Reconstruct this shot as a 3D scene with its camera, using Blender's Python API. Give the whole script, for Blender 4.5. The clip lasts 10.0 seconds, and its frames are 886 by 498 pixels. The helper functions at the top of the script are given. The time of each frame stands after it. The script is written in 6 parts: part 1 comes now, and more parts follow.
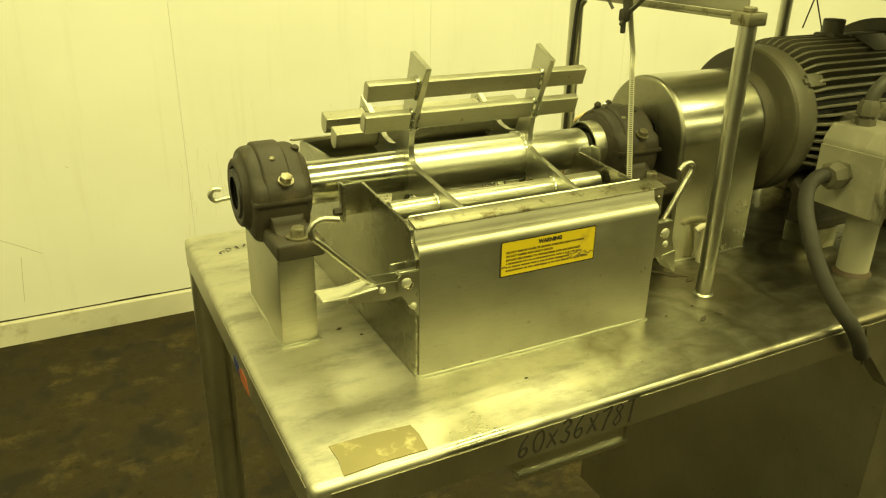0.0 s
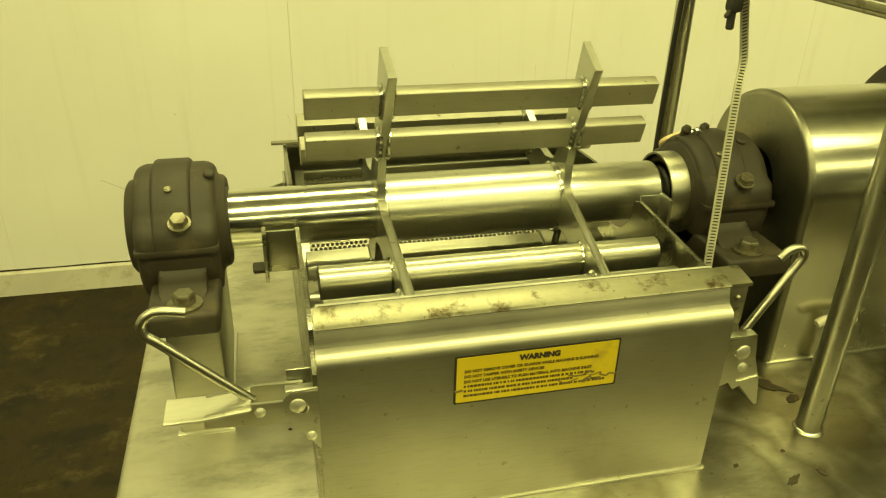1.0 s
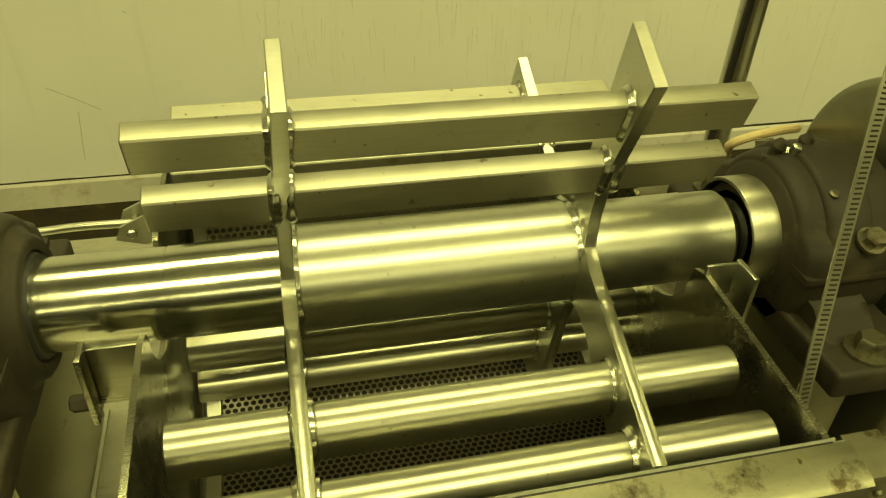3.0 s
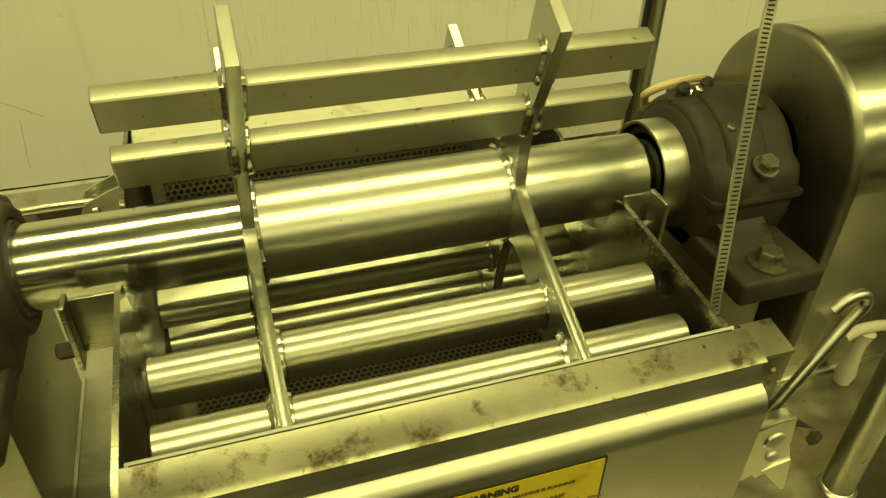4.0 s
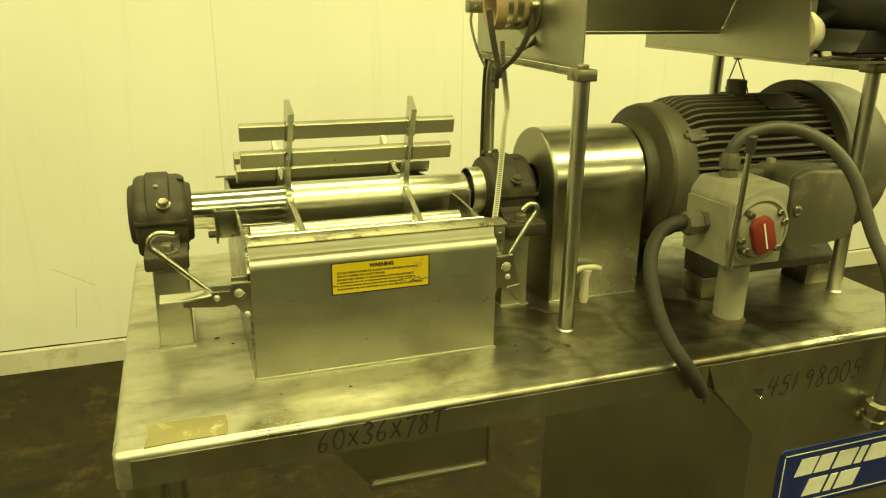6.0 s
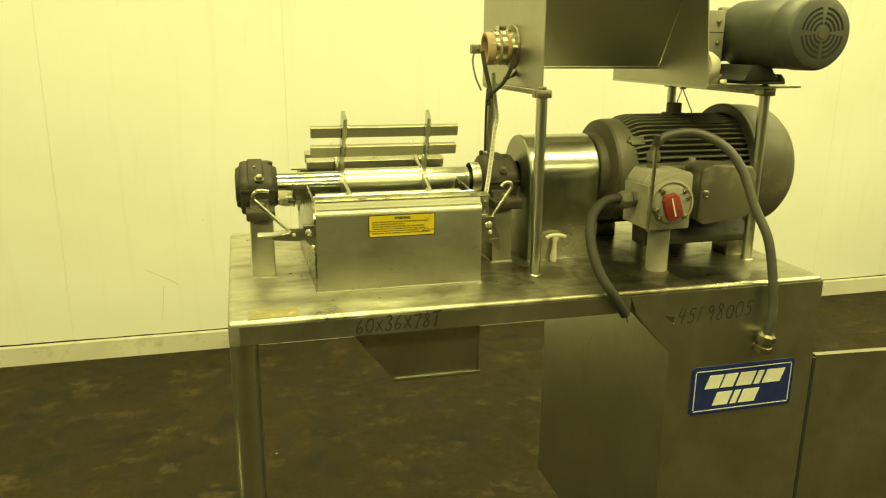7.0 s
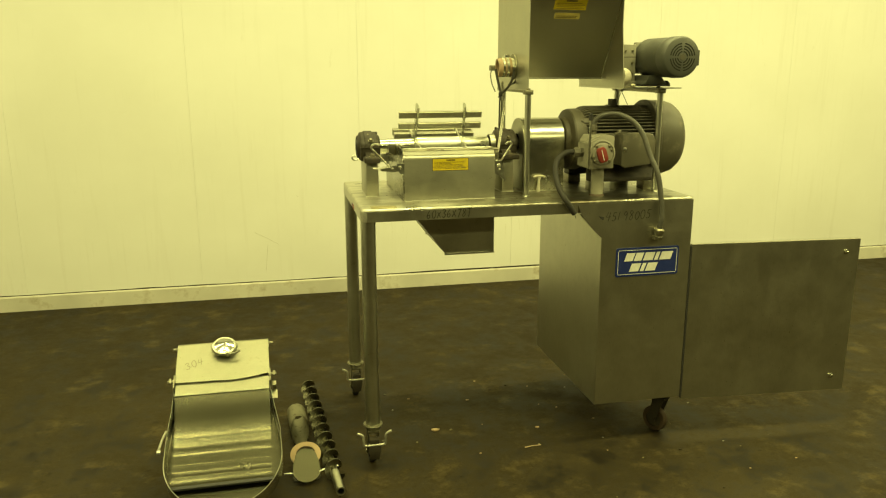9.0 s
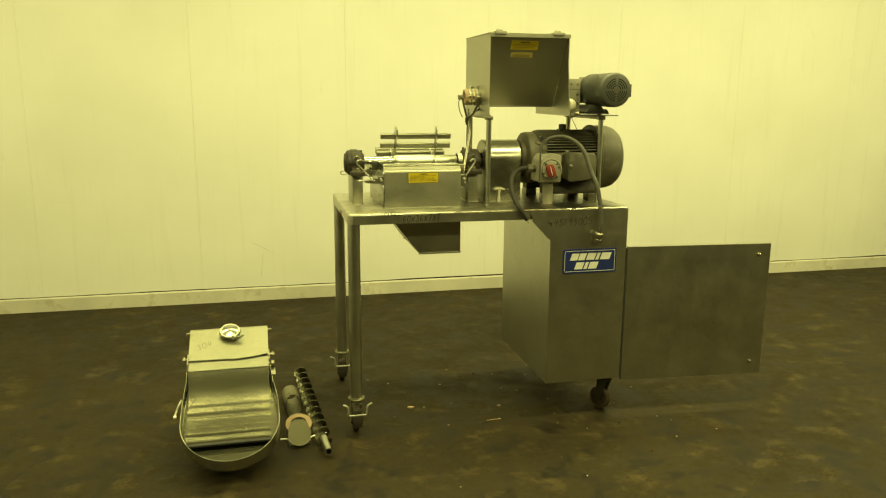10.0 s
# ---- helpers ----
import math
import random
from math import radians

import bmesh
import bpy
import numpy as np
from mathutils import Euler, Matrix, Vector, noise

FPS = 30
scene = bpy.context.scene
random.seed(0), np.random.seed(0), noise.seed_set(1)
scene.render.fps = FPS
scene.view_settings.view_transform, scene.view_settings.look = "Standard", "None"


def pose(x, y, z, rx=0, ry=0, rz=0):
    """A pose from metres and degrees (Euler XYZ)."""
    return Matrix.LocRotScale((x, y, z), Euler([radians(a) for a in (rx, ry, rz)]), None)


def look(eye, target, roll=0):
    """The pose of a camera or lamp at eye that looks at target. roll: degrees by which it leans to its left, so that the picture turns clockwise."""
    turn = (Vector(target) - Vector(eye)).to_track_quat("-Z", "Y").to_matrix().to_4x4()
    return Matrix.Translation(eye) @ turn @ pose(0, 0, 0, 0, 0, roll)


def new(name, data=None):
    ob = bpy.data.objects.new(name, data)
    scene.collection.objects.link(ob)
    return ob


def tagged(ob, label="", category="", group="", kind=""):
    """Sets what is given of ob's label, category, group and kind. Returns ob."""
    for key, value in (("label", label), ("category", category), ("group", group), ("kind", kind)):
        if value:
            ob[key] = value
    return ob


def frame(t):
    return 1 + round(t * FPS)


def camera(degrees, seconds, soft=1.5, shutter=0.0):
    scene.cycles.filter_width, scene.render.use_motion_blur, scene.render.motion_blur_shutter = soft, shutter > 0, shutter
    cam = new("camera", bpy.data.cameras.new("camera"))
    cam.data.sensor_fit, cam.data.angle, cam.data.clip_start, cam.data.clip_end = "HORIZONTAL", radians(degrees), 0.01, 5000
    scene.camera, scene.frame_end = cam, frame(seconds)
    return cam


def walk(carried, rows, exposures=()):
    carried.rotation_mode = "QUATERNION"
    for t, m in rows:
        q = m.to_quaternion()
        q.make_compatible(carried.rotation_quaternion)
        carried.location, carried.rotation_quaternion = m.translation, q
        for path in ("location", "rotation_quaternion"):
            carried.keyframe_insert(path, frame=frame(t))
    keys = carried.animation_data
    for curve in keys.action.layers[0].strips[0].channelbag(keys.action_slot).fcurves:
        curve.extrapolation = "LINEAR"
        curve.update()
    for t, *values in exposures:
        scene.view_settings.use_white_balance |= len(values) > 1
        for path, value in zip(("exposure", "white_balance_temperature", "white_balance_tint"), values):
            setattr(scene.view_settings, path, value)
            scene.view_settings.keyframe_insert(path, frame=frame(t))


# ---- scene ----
cam = camera(60.6, 10.0, soft=1.2)
PATH = [
    (0, (-0.178, -0.646, 1.733), (0.667, 0.988, 0.949), 1.0),
    (0.5, (-0.013, -0.514, 1.725), (0.664, 1.17, 0.886), 1.3),
    (1, (0.178, -0.378, 1.734), (0.604, 1.347, 0.817), 1.5),
    (1.5, (0.275, -0.164, 1.717), (0.62, 1.497, 0.658), 2.5),
    (2, (0.307, -0.027, 1.709), (0.624, 1.565, 0.541), 2.1),
    (3.5, (0.289, -0.041, 1.724), (0.753, 1.503, 0.54), 2.1),
    (4, (0.286, -0.102, 1.724), (0.792, 1.423, 0.534), 1.2),
    (4.5, (0.295, -0.319, 1.721), (0.727, 1.358, 0.72), -1.0),
    (5, (0.292, -0.499, 1.735), (0.742, 1.267, 0.911), -1.2),
    (5.5, (0.205, -0.695, 1.717), (0.806, 1.085, 1.031), 0.7),
    (5.7, (0.166, -0.783, 1.738), (0.81, 0.988, 1.068), 0.8),
    (6.8, (0.073, -1.419, 1.711), (0.573, 0.447, 1.194), 0.5),
    (7, (0.049, -1.544, 1.722), (0.547, 0.323, 1.206), 0.5),
    (7.5, (-0.117, -1.897, 1.729), (0.404, -0.033, 1.224), 0.4),
    (8, (-0.187, -2.231, 1.734), (0.339, -0.373, 1.215), -0.1),
    (8.5, (-0.191, -2.627, 1.733), (0.252, -0.74, 1.242), -0.2),
    (9, (-0.321, -2.997, 1.716), (0.095, -1.096, 1.252), -0.1),
    (9.5, (-0.407, -3.33, 1.755), (0.039, -1.43, 1.32), 0.2),
    (10, (-0.385, -3.615, 1.743), (0.066, -1.709, 1.338), 0.4),
]
EXPOSURES = [(0.0, 0.22), (1.0, -0.03), (2.0, -0.45), (3.5, -0.55), (4.5, -0.33), (5.0, -0.06), (5.5, 0.03), (7.0, 0.27), (8.5, 0.23), (10.0, 0.08)]
walk(cam, [(t, look(eye, target, roll)) for t, eye, target, roll in PATH], EXPOSURES)

# ---- light: rows of fluorescent strips under the ceiling, dim room ----
LAMP = (0.95, 0.90, 0.325)
world = bpy.data.worlds.new("World")
scene.world = world
world.use_nodes = True
world.node_tree.nodes["Background"].inputs[0].default_value = (1.0, 0.9, 0.45, 1)
world.node_tree.nodes["Background"].inputs[1].default_value = 0.02
CEIL = 3.7
TUBE_TURN = radians(10)
STRIPS = [(x, y, e * k) for y, e in ((-4.3, 85), (-1.1, 112), (1.05, 88)) for x, k in ((-2.6, 0.75), (1.2, 1.0), (5.0, 1.05))]


# ---- materials ----
def nodes_of(name):
    m = bpy.data.materials.new(name)
    m.use_nodes = True
    nt = m.node_tree
    return m, nt, nt.nodes["Principled BSDF"]


def noise_tex(nt, scale, detail=4.0, stretch=(1, 1, 1), rough=0.55):
    co = nt.nodes.new("ShaderNodeTexCoord")
    mp = nt.nodes.new("ShaderNodeMapping")
    mp.inputs["Scale"].default_value = stretch
    n = nt.nodes.new("ShaderNodeTexNoise")
    n.inputs["Scale"].default_value = scale
    n.inputs["Detail"].default_value = detail
    n.inputs["Roughness"].default_value = rough
    nt.links.new(co.outputs["Object"], mp.inputs[0])
    nt.links.new(mp.outputs[0], n.inputs["Vector"])
    return n


def ramp(nt, source, stops):
    r = nt.nodes.new("ShaderNodeValToRGB")
    el = r.color_ramp.elements
    while len(el) < len(stops):
        el.new(0.5)
    for e, (p, c) in zip(el, stops):
        e.position, e.color = p, ((c, c, c, 1) if isinstance(c, (int, float)) else (*c, 1))
    nt.links.new(source, r.inputs[0])
    return r


def mix(nt, factor, a, b, kind="MIX"):
    m = nt.nodes.new("ShaderNodeMixRGB")
    m.blend_type = kind
    for slot, v in ((0, factor), (1, a), (2, b)):
        if isinstance(v, (int, float)):
            m.inputs[slot].default_value = v if slot == 0 else (v, v, v, 1)
        elif isinstance(v, tuple):
            m.inputs[slot].default_value = (*v, 1)
        else:
            nt.links.new(v, m.inputs[slot])
    return m


def bump(nt, bsdf, source, strength, distance=0.002):
    b = nt.nodes.new("ShaderNodeBump")
    b.inputs["Strength"].default_value = strength
    b.inputs["Distance"].default_value = distance
    nt.links.new(source, b.inputs["Height"])
    nt.links.new(b.outputs[0], bsdf.inputs["Normal"])
    return b


def steel(name, base=(0.60, 0.585, 0.55), rough=0.28, grain=(0.08, 15, 15), grime=0.25, dirt=(0.22, 0.16, 0.08), spread=0.12, dirt_scale=11.0, dirt_from=0.60, smudge=1.0, nicks=0.35, stain=0.0):
    """Brushed stainless sheet: fine grain along one axis, cloudy smudges, brown dirt specks."""
    base = (base[0] * 0.985, base[1], base[2] * 0.90)
    m, nt, p = nodes_of(name)
    p.inputs["Metallic"].default_value = 1.0
    fine = noise_tex(nt, 60.0, 2.0, grain)
    cloud = noise_tex(nt, 5.0, 5.0)
    dirtn = noise_tex(nt, dirt_scale, 8.0, (1, 1, 1), 0.7)
    smear = noise_tex(nt, 28.0, 6.0, (1, 1, 1), 0.65)
    r1 = ramp(nt, fine.outputs[0], [(0.3, rough - spread * 0.16), (0.7, rough + spread * 0.16)])
    r2 = ramp(nt, cloud.outputs[0], [(0.35, 0.0), (0.7, spread)])
    r3 = ramp(nt, smear.outputs[0], [(0.48, 0.0), (0.68, 0.035 * smudge)])
    rr = mix(nt, 1.0, r1.outputs[0], r2.outputs[0], "ADD")
    rr = mix(nt, 1.0, rr.outputs[0], r3.outputs[0], "ADD")
    nt.links.new(rr.outputs[0], p.inputs["Roughness"])
    shade = ramp(nt, cloud.outputs[0], [(0.3, tuple(c * (1 - 0.14 * smudge) for c in base)), (0.65, base)])
    spots = ramp(nt, dirtn.outputs[0], [(dirt_from, 0.0), (dirt_from + 0.12, grime)])
    tone = ramp(nt, smear.outputs[0], [(0.35, 1 - 0.06 * smudge), (0.62, 1.0)])
    shade = mix(nt, 1.0, shade.outputs[0], tone.outputs[0], "MULTIPLY")
    hair = noise_tex(nt, 420.0, 3.0, tuple(g if g < 1 else 1.0 for g in grain))
    lines = ramp(nt, hair.outputs[0], [(0.34, 0.94), (0.5, 1.0)])
    shade = mix(nt, 1.0, shade.outputs[0], lines.outputs[0], "MULTIPLY")
    pits = noise_tex(nt, 95.0, 2.0)
    nick = ramp(nt, pits.outputs[0], [(0.70, 0.0), (0.74, nicks)])
    shade = mix(nt, nick.outputs[0], shade.outputs[0], (0.10, 0.075, 0.035))
    col = mix(nt, spots.outputs[0], shade.outputs[0], dirt)
    if stain:
        # brown stains, weighted along x to paint in the dark reflections there too
        wide = noise_tex(nt, 4.2, 4.0, (1, 1, 1), 0.5)
        mark = noise_tex(nt, 17.0, 6.0, (1, 1, 1), 0.62)
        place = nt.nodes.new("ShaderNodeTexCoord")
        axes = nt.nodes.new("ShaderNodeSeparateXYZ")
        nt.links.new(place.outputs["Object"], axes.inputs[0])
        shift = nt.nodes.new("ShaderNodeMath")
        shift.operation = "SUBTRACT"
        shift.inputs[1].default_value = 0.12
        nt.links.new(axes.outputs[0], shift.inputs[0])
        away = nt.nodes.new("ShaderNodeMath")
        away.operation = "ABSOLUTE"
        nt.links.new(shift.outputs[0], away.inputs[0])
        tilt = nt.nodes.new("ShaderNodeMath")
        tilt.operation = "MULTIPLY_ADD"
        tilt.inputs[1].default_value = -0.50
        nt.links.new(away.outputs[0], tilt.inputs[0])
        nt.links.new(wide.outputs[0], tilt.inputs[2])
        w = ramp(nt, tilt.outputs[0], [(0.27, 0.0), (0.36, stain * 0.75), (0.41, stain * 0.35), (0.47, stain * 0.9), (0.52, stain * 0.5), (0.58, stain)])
        wipe = noise_tex(nt, 13.0, 7.0, (0.6, 1.5, 1), 0.66)
        wiped = ramp(nt, wipe.outputs[0], [(0.36, 0.62), (0.50, 0.92), (0.62, 1.0)])
        col = mix(nt, 1.0, col.outputs[0], wiped.outputs[0], "MULTIPLY")
        rr = mix(nt, 1.0, rr.outputs[0], ramp(nt, wipe.outputs[0], [(0.40, 0.075), (0.60, 0.0)]).outputs[0], "ADD")
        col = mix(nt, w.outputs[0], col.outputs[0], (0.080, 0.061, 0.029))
        k = ramp(nt, mark.outputs[0], [(0.63, 0.0), (0.74, stain * 0.6)])
        col = mix(nt, k.outputs[0], col.outputs[0], (0.055, 0.038, 0.018))
        rr = mix(nt, 1.0, rr.outputs[0], ramp(nt, tilt.outputs[0], [(0.28, 0.0), (0.52, 0.07)]).outputs[0], "ADD")
        # the -x end is rougher and paler: its bright reflection is put into the colour
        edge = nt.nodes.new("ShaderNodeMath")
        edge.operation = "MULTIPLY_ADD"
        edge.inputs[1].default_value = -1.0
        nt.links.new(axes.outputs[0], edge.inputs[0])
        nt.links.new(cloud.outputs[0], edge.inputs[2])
        glare = ramp(nt, edge.outputs[0], [(0.86, 0.0), (1.0, 1.0)])
        rr = mix(nt, 1.0, rr.outputs[0], mix(nt, 1.0, glare.outputs[0], 0.13, "MULTIPLY").outputs[0], "ADD")
        pale = mix(nt, 1.0, glare.outputs[0], 0.55, "MULTIPLY")
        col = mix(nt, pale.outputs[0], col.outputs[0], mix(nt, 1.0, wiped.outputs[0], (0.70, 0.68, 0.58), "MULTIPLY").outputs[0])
        nt.links.new(rr.outputs[0], p.inputs["Roughness"])
    nt.links.new(col.outputs[0], p.inputs["Base Color"])
    bump(nt, p, fine.outputs[0], 0.035, 0.0006)
    return m


def paint(name, base, rough=0.55, wear=(0.3, 0.28, 0.24), amount=0.3, scale=18.0, metallic=0.0, relief=0.15):
    m, nt, p = nodes_of(name)
    n1 = noise_tex(nt, scale, 8.0, (1, 1, 1), 0.65)
    n2 = noise_tex(nt, scale * 0.25, 4.0)
    c1 = ramp(nt, n2.outputs[0], [(0.3, tuple(c * 0.72 for c in base)), (0.7, base)])
    f = ramp(nt, n1.outputs[0], [(0.56, 0.0), (0.72, amount)])
    col = mix(nt, f.outputs[0], c1.outputs[0], wear)
    nt.links.new(col.outputs[0], p.inputs["Base Color"])
    r = ramp(nt, n1.outputs[0], [(0.3, rough - 0.1), (0.7, min(1, rough + 0.12))])
    nt.links.new(r.outputs[0], p.inputs["Roughness"])
    p.inputs["Metallic"].default_value = metallic
    bump(nt, p, n1.outputs[0], relief, 0.003)
    return m


def plain(name, base, rough=0.5, metallic=0.0):
    m, nt, p = nodes_of(name)
    n1 = noise_tex(nt, 40.0, 5.0)
    c = ramp(nt, n1.outputs[0], [(0.3, tuple(c * 0.85 for c in base)), (0.7, base)])
    nt.links.new(c.outputs[0], p.inputs["Base Color"])
    p.inputs["Roughness"].default_value = rough
    p.inputs["Metallic"].default_value = metallic
    return m


def floor_material():
    m, nt, p = nodes_of("worn_concrete")
    big = noise_tex(nt, 0.9, 5.0)
    blot = noise_tex(nt, 4.6, 12.0, (1, 1, 1), 0.74)
    smear = noise_tex(nt, 5.0, 12.0, (0.9, 1.1, 1), 0.74)
    scrape = noise_tex(nt, 9.0, 6.0, (0.5, 2.0, 1), 0.6)
    grit = noise_tex(nt, 70.0, 3.0)
    fine = noise_tex(nt, 160.0, 4.0)
    a = ramp(nt, big.outputs[0], [(0.3, (0.0205, 0.0148, 0.0052)), (0.7, (0.0350, 0.0258, 0.0092))])
    grain = ramp(nt, fine.outputs[0], [(0.3, 0.72), (0.7, 1.25)])
    col = mix(nt, 1.0, a.outputs[0], grain.outputs[0], "MULTIPLY")
    dark = ramp(nt, blot.outputs[0], [(0.41, 0.85), (0.46, 0.3), (0.51, 0.0)])
    col = mix(nt, dark.outputs[0], col.outputs[0], (0.0085, 0.0060, 0.0032))
    pale = ramp(nt, smear.outputs[0], [(0.54, 0.0), (0.60, 0.32), (0.70, 0.70)])
    col = mix(nt, pale.outputs[0], col.outputs[0], (0.092, 0.068, 0.0245))
    speck = noise_tex(nt, 26.0, 6.0, (1, 1, 1), 0.7)
    spots = ramp(nt, speck.outputs[0], [(0.36, 0.62), (0.43, 0.0)])
    col = mix(nt, spots.outputs[0], col.outputs[0], (0.0095, 0.0070, 0.0032))
    bits = ramp(nt, speck.outputs[0], [(0.62, 0.0), (0.70, 0.42)])
    col = mix(nt, bits.outputs[0], col.outputs[0], (0.070, 0.056, 0.022))
    rub = ramp(nt, scrape.outputs[0], [(0.66, 0.0), (0.72, 0.35)])
    col = mix(nt, rub.outputs[0], col.outputs[0], (0.075, 0.058, 0.030))
    fleck = ramp(nt, grit.outputs[0], [(0.735, 0.0), (0.765, 0.6)])
    col = mix(nt, fleck.outputs[0], col.outputs[0], (0.16, 0.13, 0.08))
    nt.links.new(col.outputs[0], p.inputs["Base Color"])
    r = ramp(nt, blot.outputs[0], [(0.4, 0.52), (0.6, 0.85)])
    nt.links.new(r.outputs[0], p.inputs["Roughness"])
    p.inputs["Specular IOR Level"].default_value = 0.22
    bump(nt, p, blot.outputs[0], 0.25, 0.004)
    return m


def wall_material():
    m, nt, p = nodes_of("white_wall_panel")
    runs = noise_tex(nt, 2.2, 6.0, (9, 9, 0.5), 0.6)
    cloud = noise_tex(nt, 1.2, 4.0)
    scuff = noise_tex(nt, 7.0, 8.0, (1, 1, 0.4), 0.7)
    drip = noise_tex(nt, 1.0, 3.0, (75, 75, 3.5), 0.5)
    where = noise_tex(nt, 2.6, 3.0)
    a = ramp(nt, cloud.outputs[0], [(0.3, (0.74, 0.73, 0.69)), (0.7, (0.80, 0.79, 0.76))])
    d = ramp(nt, runs.outputs[0], [(0.56, 0.0), (0.75, 0.12)])
    col = mix(nt, d.outputs[0], a.outputs[0], (0.46, 0.42, 0.33))
    e = ramp(nt, scuff.outputs[0], [(0.66, 0.0), (0.76, 0.18)])
    col = mix(nt, e.outputs[0], col.outputs[0], (0.38, 0.34, 0.26))
    f = ramp(nt, drip.outputs[0], [(0.62, 0.0), (0.72, 0.04)])
    g = ramp(nt, where.outputs[0], [(0.54, 0.0), (0.64, 1.0)])
    h = mix(nt, 1.0, f.outputs[0], g.outputs[0], "MULTIPLY")
    col = mix(nt, h.outputs[0], col.outputs[0], (0.33, 0.29, 0.20))
    nt.links.new(col.outputs[0], p.inputs["Base Color"])
    p.inputs["Roughness"].default_value = 0.5
    bump(nt, p, cloud.outputs[0], 0.1, 0.004)
    return m


def screen_material():
    """Perforated sheet: a staggered grid of round holes, cut out by the sheet's own UVs in metres."""
    m, nt, p = nodes_of("perforated_steel")
    uv = nt.nodes.new("ShaderNodeUVMap")
    rows = []
    for shift in ((0, 0, 0), (0.5, 0.5, 0)):
        mp = nt.nodes.new("ShaderNodeMapping")
        mp.inputs["Scale"].default_value = (1 / 0.0066, 1 / 0.0114, 1)
        mp.inputs["Location"].default_value = shift
        fr = nt.nodes.new("ShaderNodeVectorMath")
        fr.operation = "FRACTION"
        sub = nt.nodes.new("ShaderNodeVectorMath")
        sub.operation = "SUBTRACT"
        sub.inputs[1].default_value = (0.5, 0.5, 0)
        mul = nt.nodes.new("ShaderNodeVectorMath")
        mul.operation = "MULTIPLY"
        mul.inputs[1].default_value = (0.0066, 0.0114, 0)
        ln = nt.nodes.new("ShaderNodeVectorMath")
        ln.operation = "LENGTH"
        nt.links.new(uv.outputs[0], mp.inputs[0])
        nt.links.new(mp.outputs[0], fr.inputs[0])
        nt.links.new(fr.outputs[0], sub.inputs[0])
        nt.links.new(sub.outputs[0], mul.inputs[0])
        nt.links.new(mul.outputs[0], ln.inputs[0])
        rows.append(ln.outputs["Value"])
    mn = nt.nodes.new("ShaderNodeMath")
    mn.operation = "MINIMUM"
    nt.links.new(rows[0], mn.inputs[0])
    nt.links.new(rows[1], mn.inputs[1])
    gt = nt.nodes.new("ShaderNodeMath")
    gt.operation = "GREATER_THAN"
    gt.inputs[1].default_value = 0.0024
    nt.links.new(mn.outputs[0], gt.inputs[0])
    nt.links.new(gt.outputs[0], p.inputs["Alpha"])
    p.inputs["Metallic"].default_value = 1.0
    p.inputs["Base Color"].default_value = (0.33, 0.31, 0.245, 1)
    p.inputs["Roughness"].default_value = 0.38
    return m


# stain: brown dirt plus reflected dark and bright ends painted along x
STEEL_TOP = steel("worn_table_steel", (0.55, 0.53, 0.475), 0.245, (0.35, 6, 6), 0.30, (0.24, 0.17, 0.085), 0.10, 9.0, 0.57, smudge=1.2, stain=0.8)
STEEL_CAB = steel("cabinet_steel", (0.54, 0.52, 0.48), 0.34, (12, 12, 0.08), 0.12, (0.22, 0.16, 0.08), 0.05)
STEEL_BOX = steel("housing_steel", (0.46, 0.442, 0.395), 0.38, (0.08, 12, 12), 0.2, (0.22, 0.16, 0.08), 0.08)
STEEL_RIM = steel("weathered_rim_steel", (0.34, 0.32, 0.26), 0.34, (0.2, 9, 9), 0.85, (0.085, 0.056, 0.022), 0.22, 34.0, 0.55, smudge=1.6, nicks=0.7)
RIM_RUST = steel("stained_rim_steel", (0.31, 0.295, 0.232), 0.29, (0.4, 6, 6), 0.9, (0.060, 0.041, 0.017), 0.20, 34.0, 0.535, smudge=2.2, nicks=0.9)
LOWBAR = steel("smooth_bar_steel", (0.52, 0.505, 0.46), 0.30, (0.5, 4, 4), 0.12, (0.20, 0.15, 0.08), 0.05, smudge=0.6)
SIDE = steel("glossy_side_sheet", (0.36, 0.345, 0.30), 0.23, (0.08, 12, 12), 0.25, (0.16, 0.115, 0.055), 0.10)
POLISH = steel("polished_steel", (0.66, 0.65, 0.62), 0.19, (18, 0.2, 0.2), 0.08, (0.25, 0.2, 0.12), 0.04)
TUBE = steel("satin_tube_steel", (0.63, 0.62, 0.58), 0.295, (0.4, 5, 5), 0.06, (0.25, 0.2, 0.12), 0.06, smudge=0.5)
COLLAR = steel("dull_collar_steel", (0.50, 0.485, 0.44), 0.30, (18, 0.2, 0.2), 0.15, (0.2, 0.15, 0.08), 0.06)
SATIN = steel("satin_steel", (0.62, 0.61, 0.58), 0.28, (0.08, 14, 14), 0.08, (0.25, 0.2, 0.12), 0.06)
MIRROR = steel("turned_bright_steel", (0.70, 0.69, 0.65), 0.155, (18, 0.2, 0.2), 0.05, (0.25, 0.2, 0.12), 0.03)
BAND_STRIP = steel("clamp_band_steel", (0.54, 0.52, 0.46), 0.36, (1, 1, 1), 0.1)
BAND = steel("dull_band_steel", (0.62, 0.60, 0.56), 0.5, (0.08, 14, 14), 0.1)
HOP = steel("hopper_steel", (0.38, 0.365, 0.32), 0.50, (12, 12, 0.08), 0.06, (0.22, 0.16, 0.08), 0.02, smudge=0.0, nicks=0.1)
BARS = steel("scuffed_bar_steel", (0.49, 0.47, 0.415), 0.36, (0.08, 12, 12), 0.5, (0.16, 0.11, 0.05), 0.12, 16.0, 0.58, nicks=0.7)
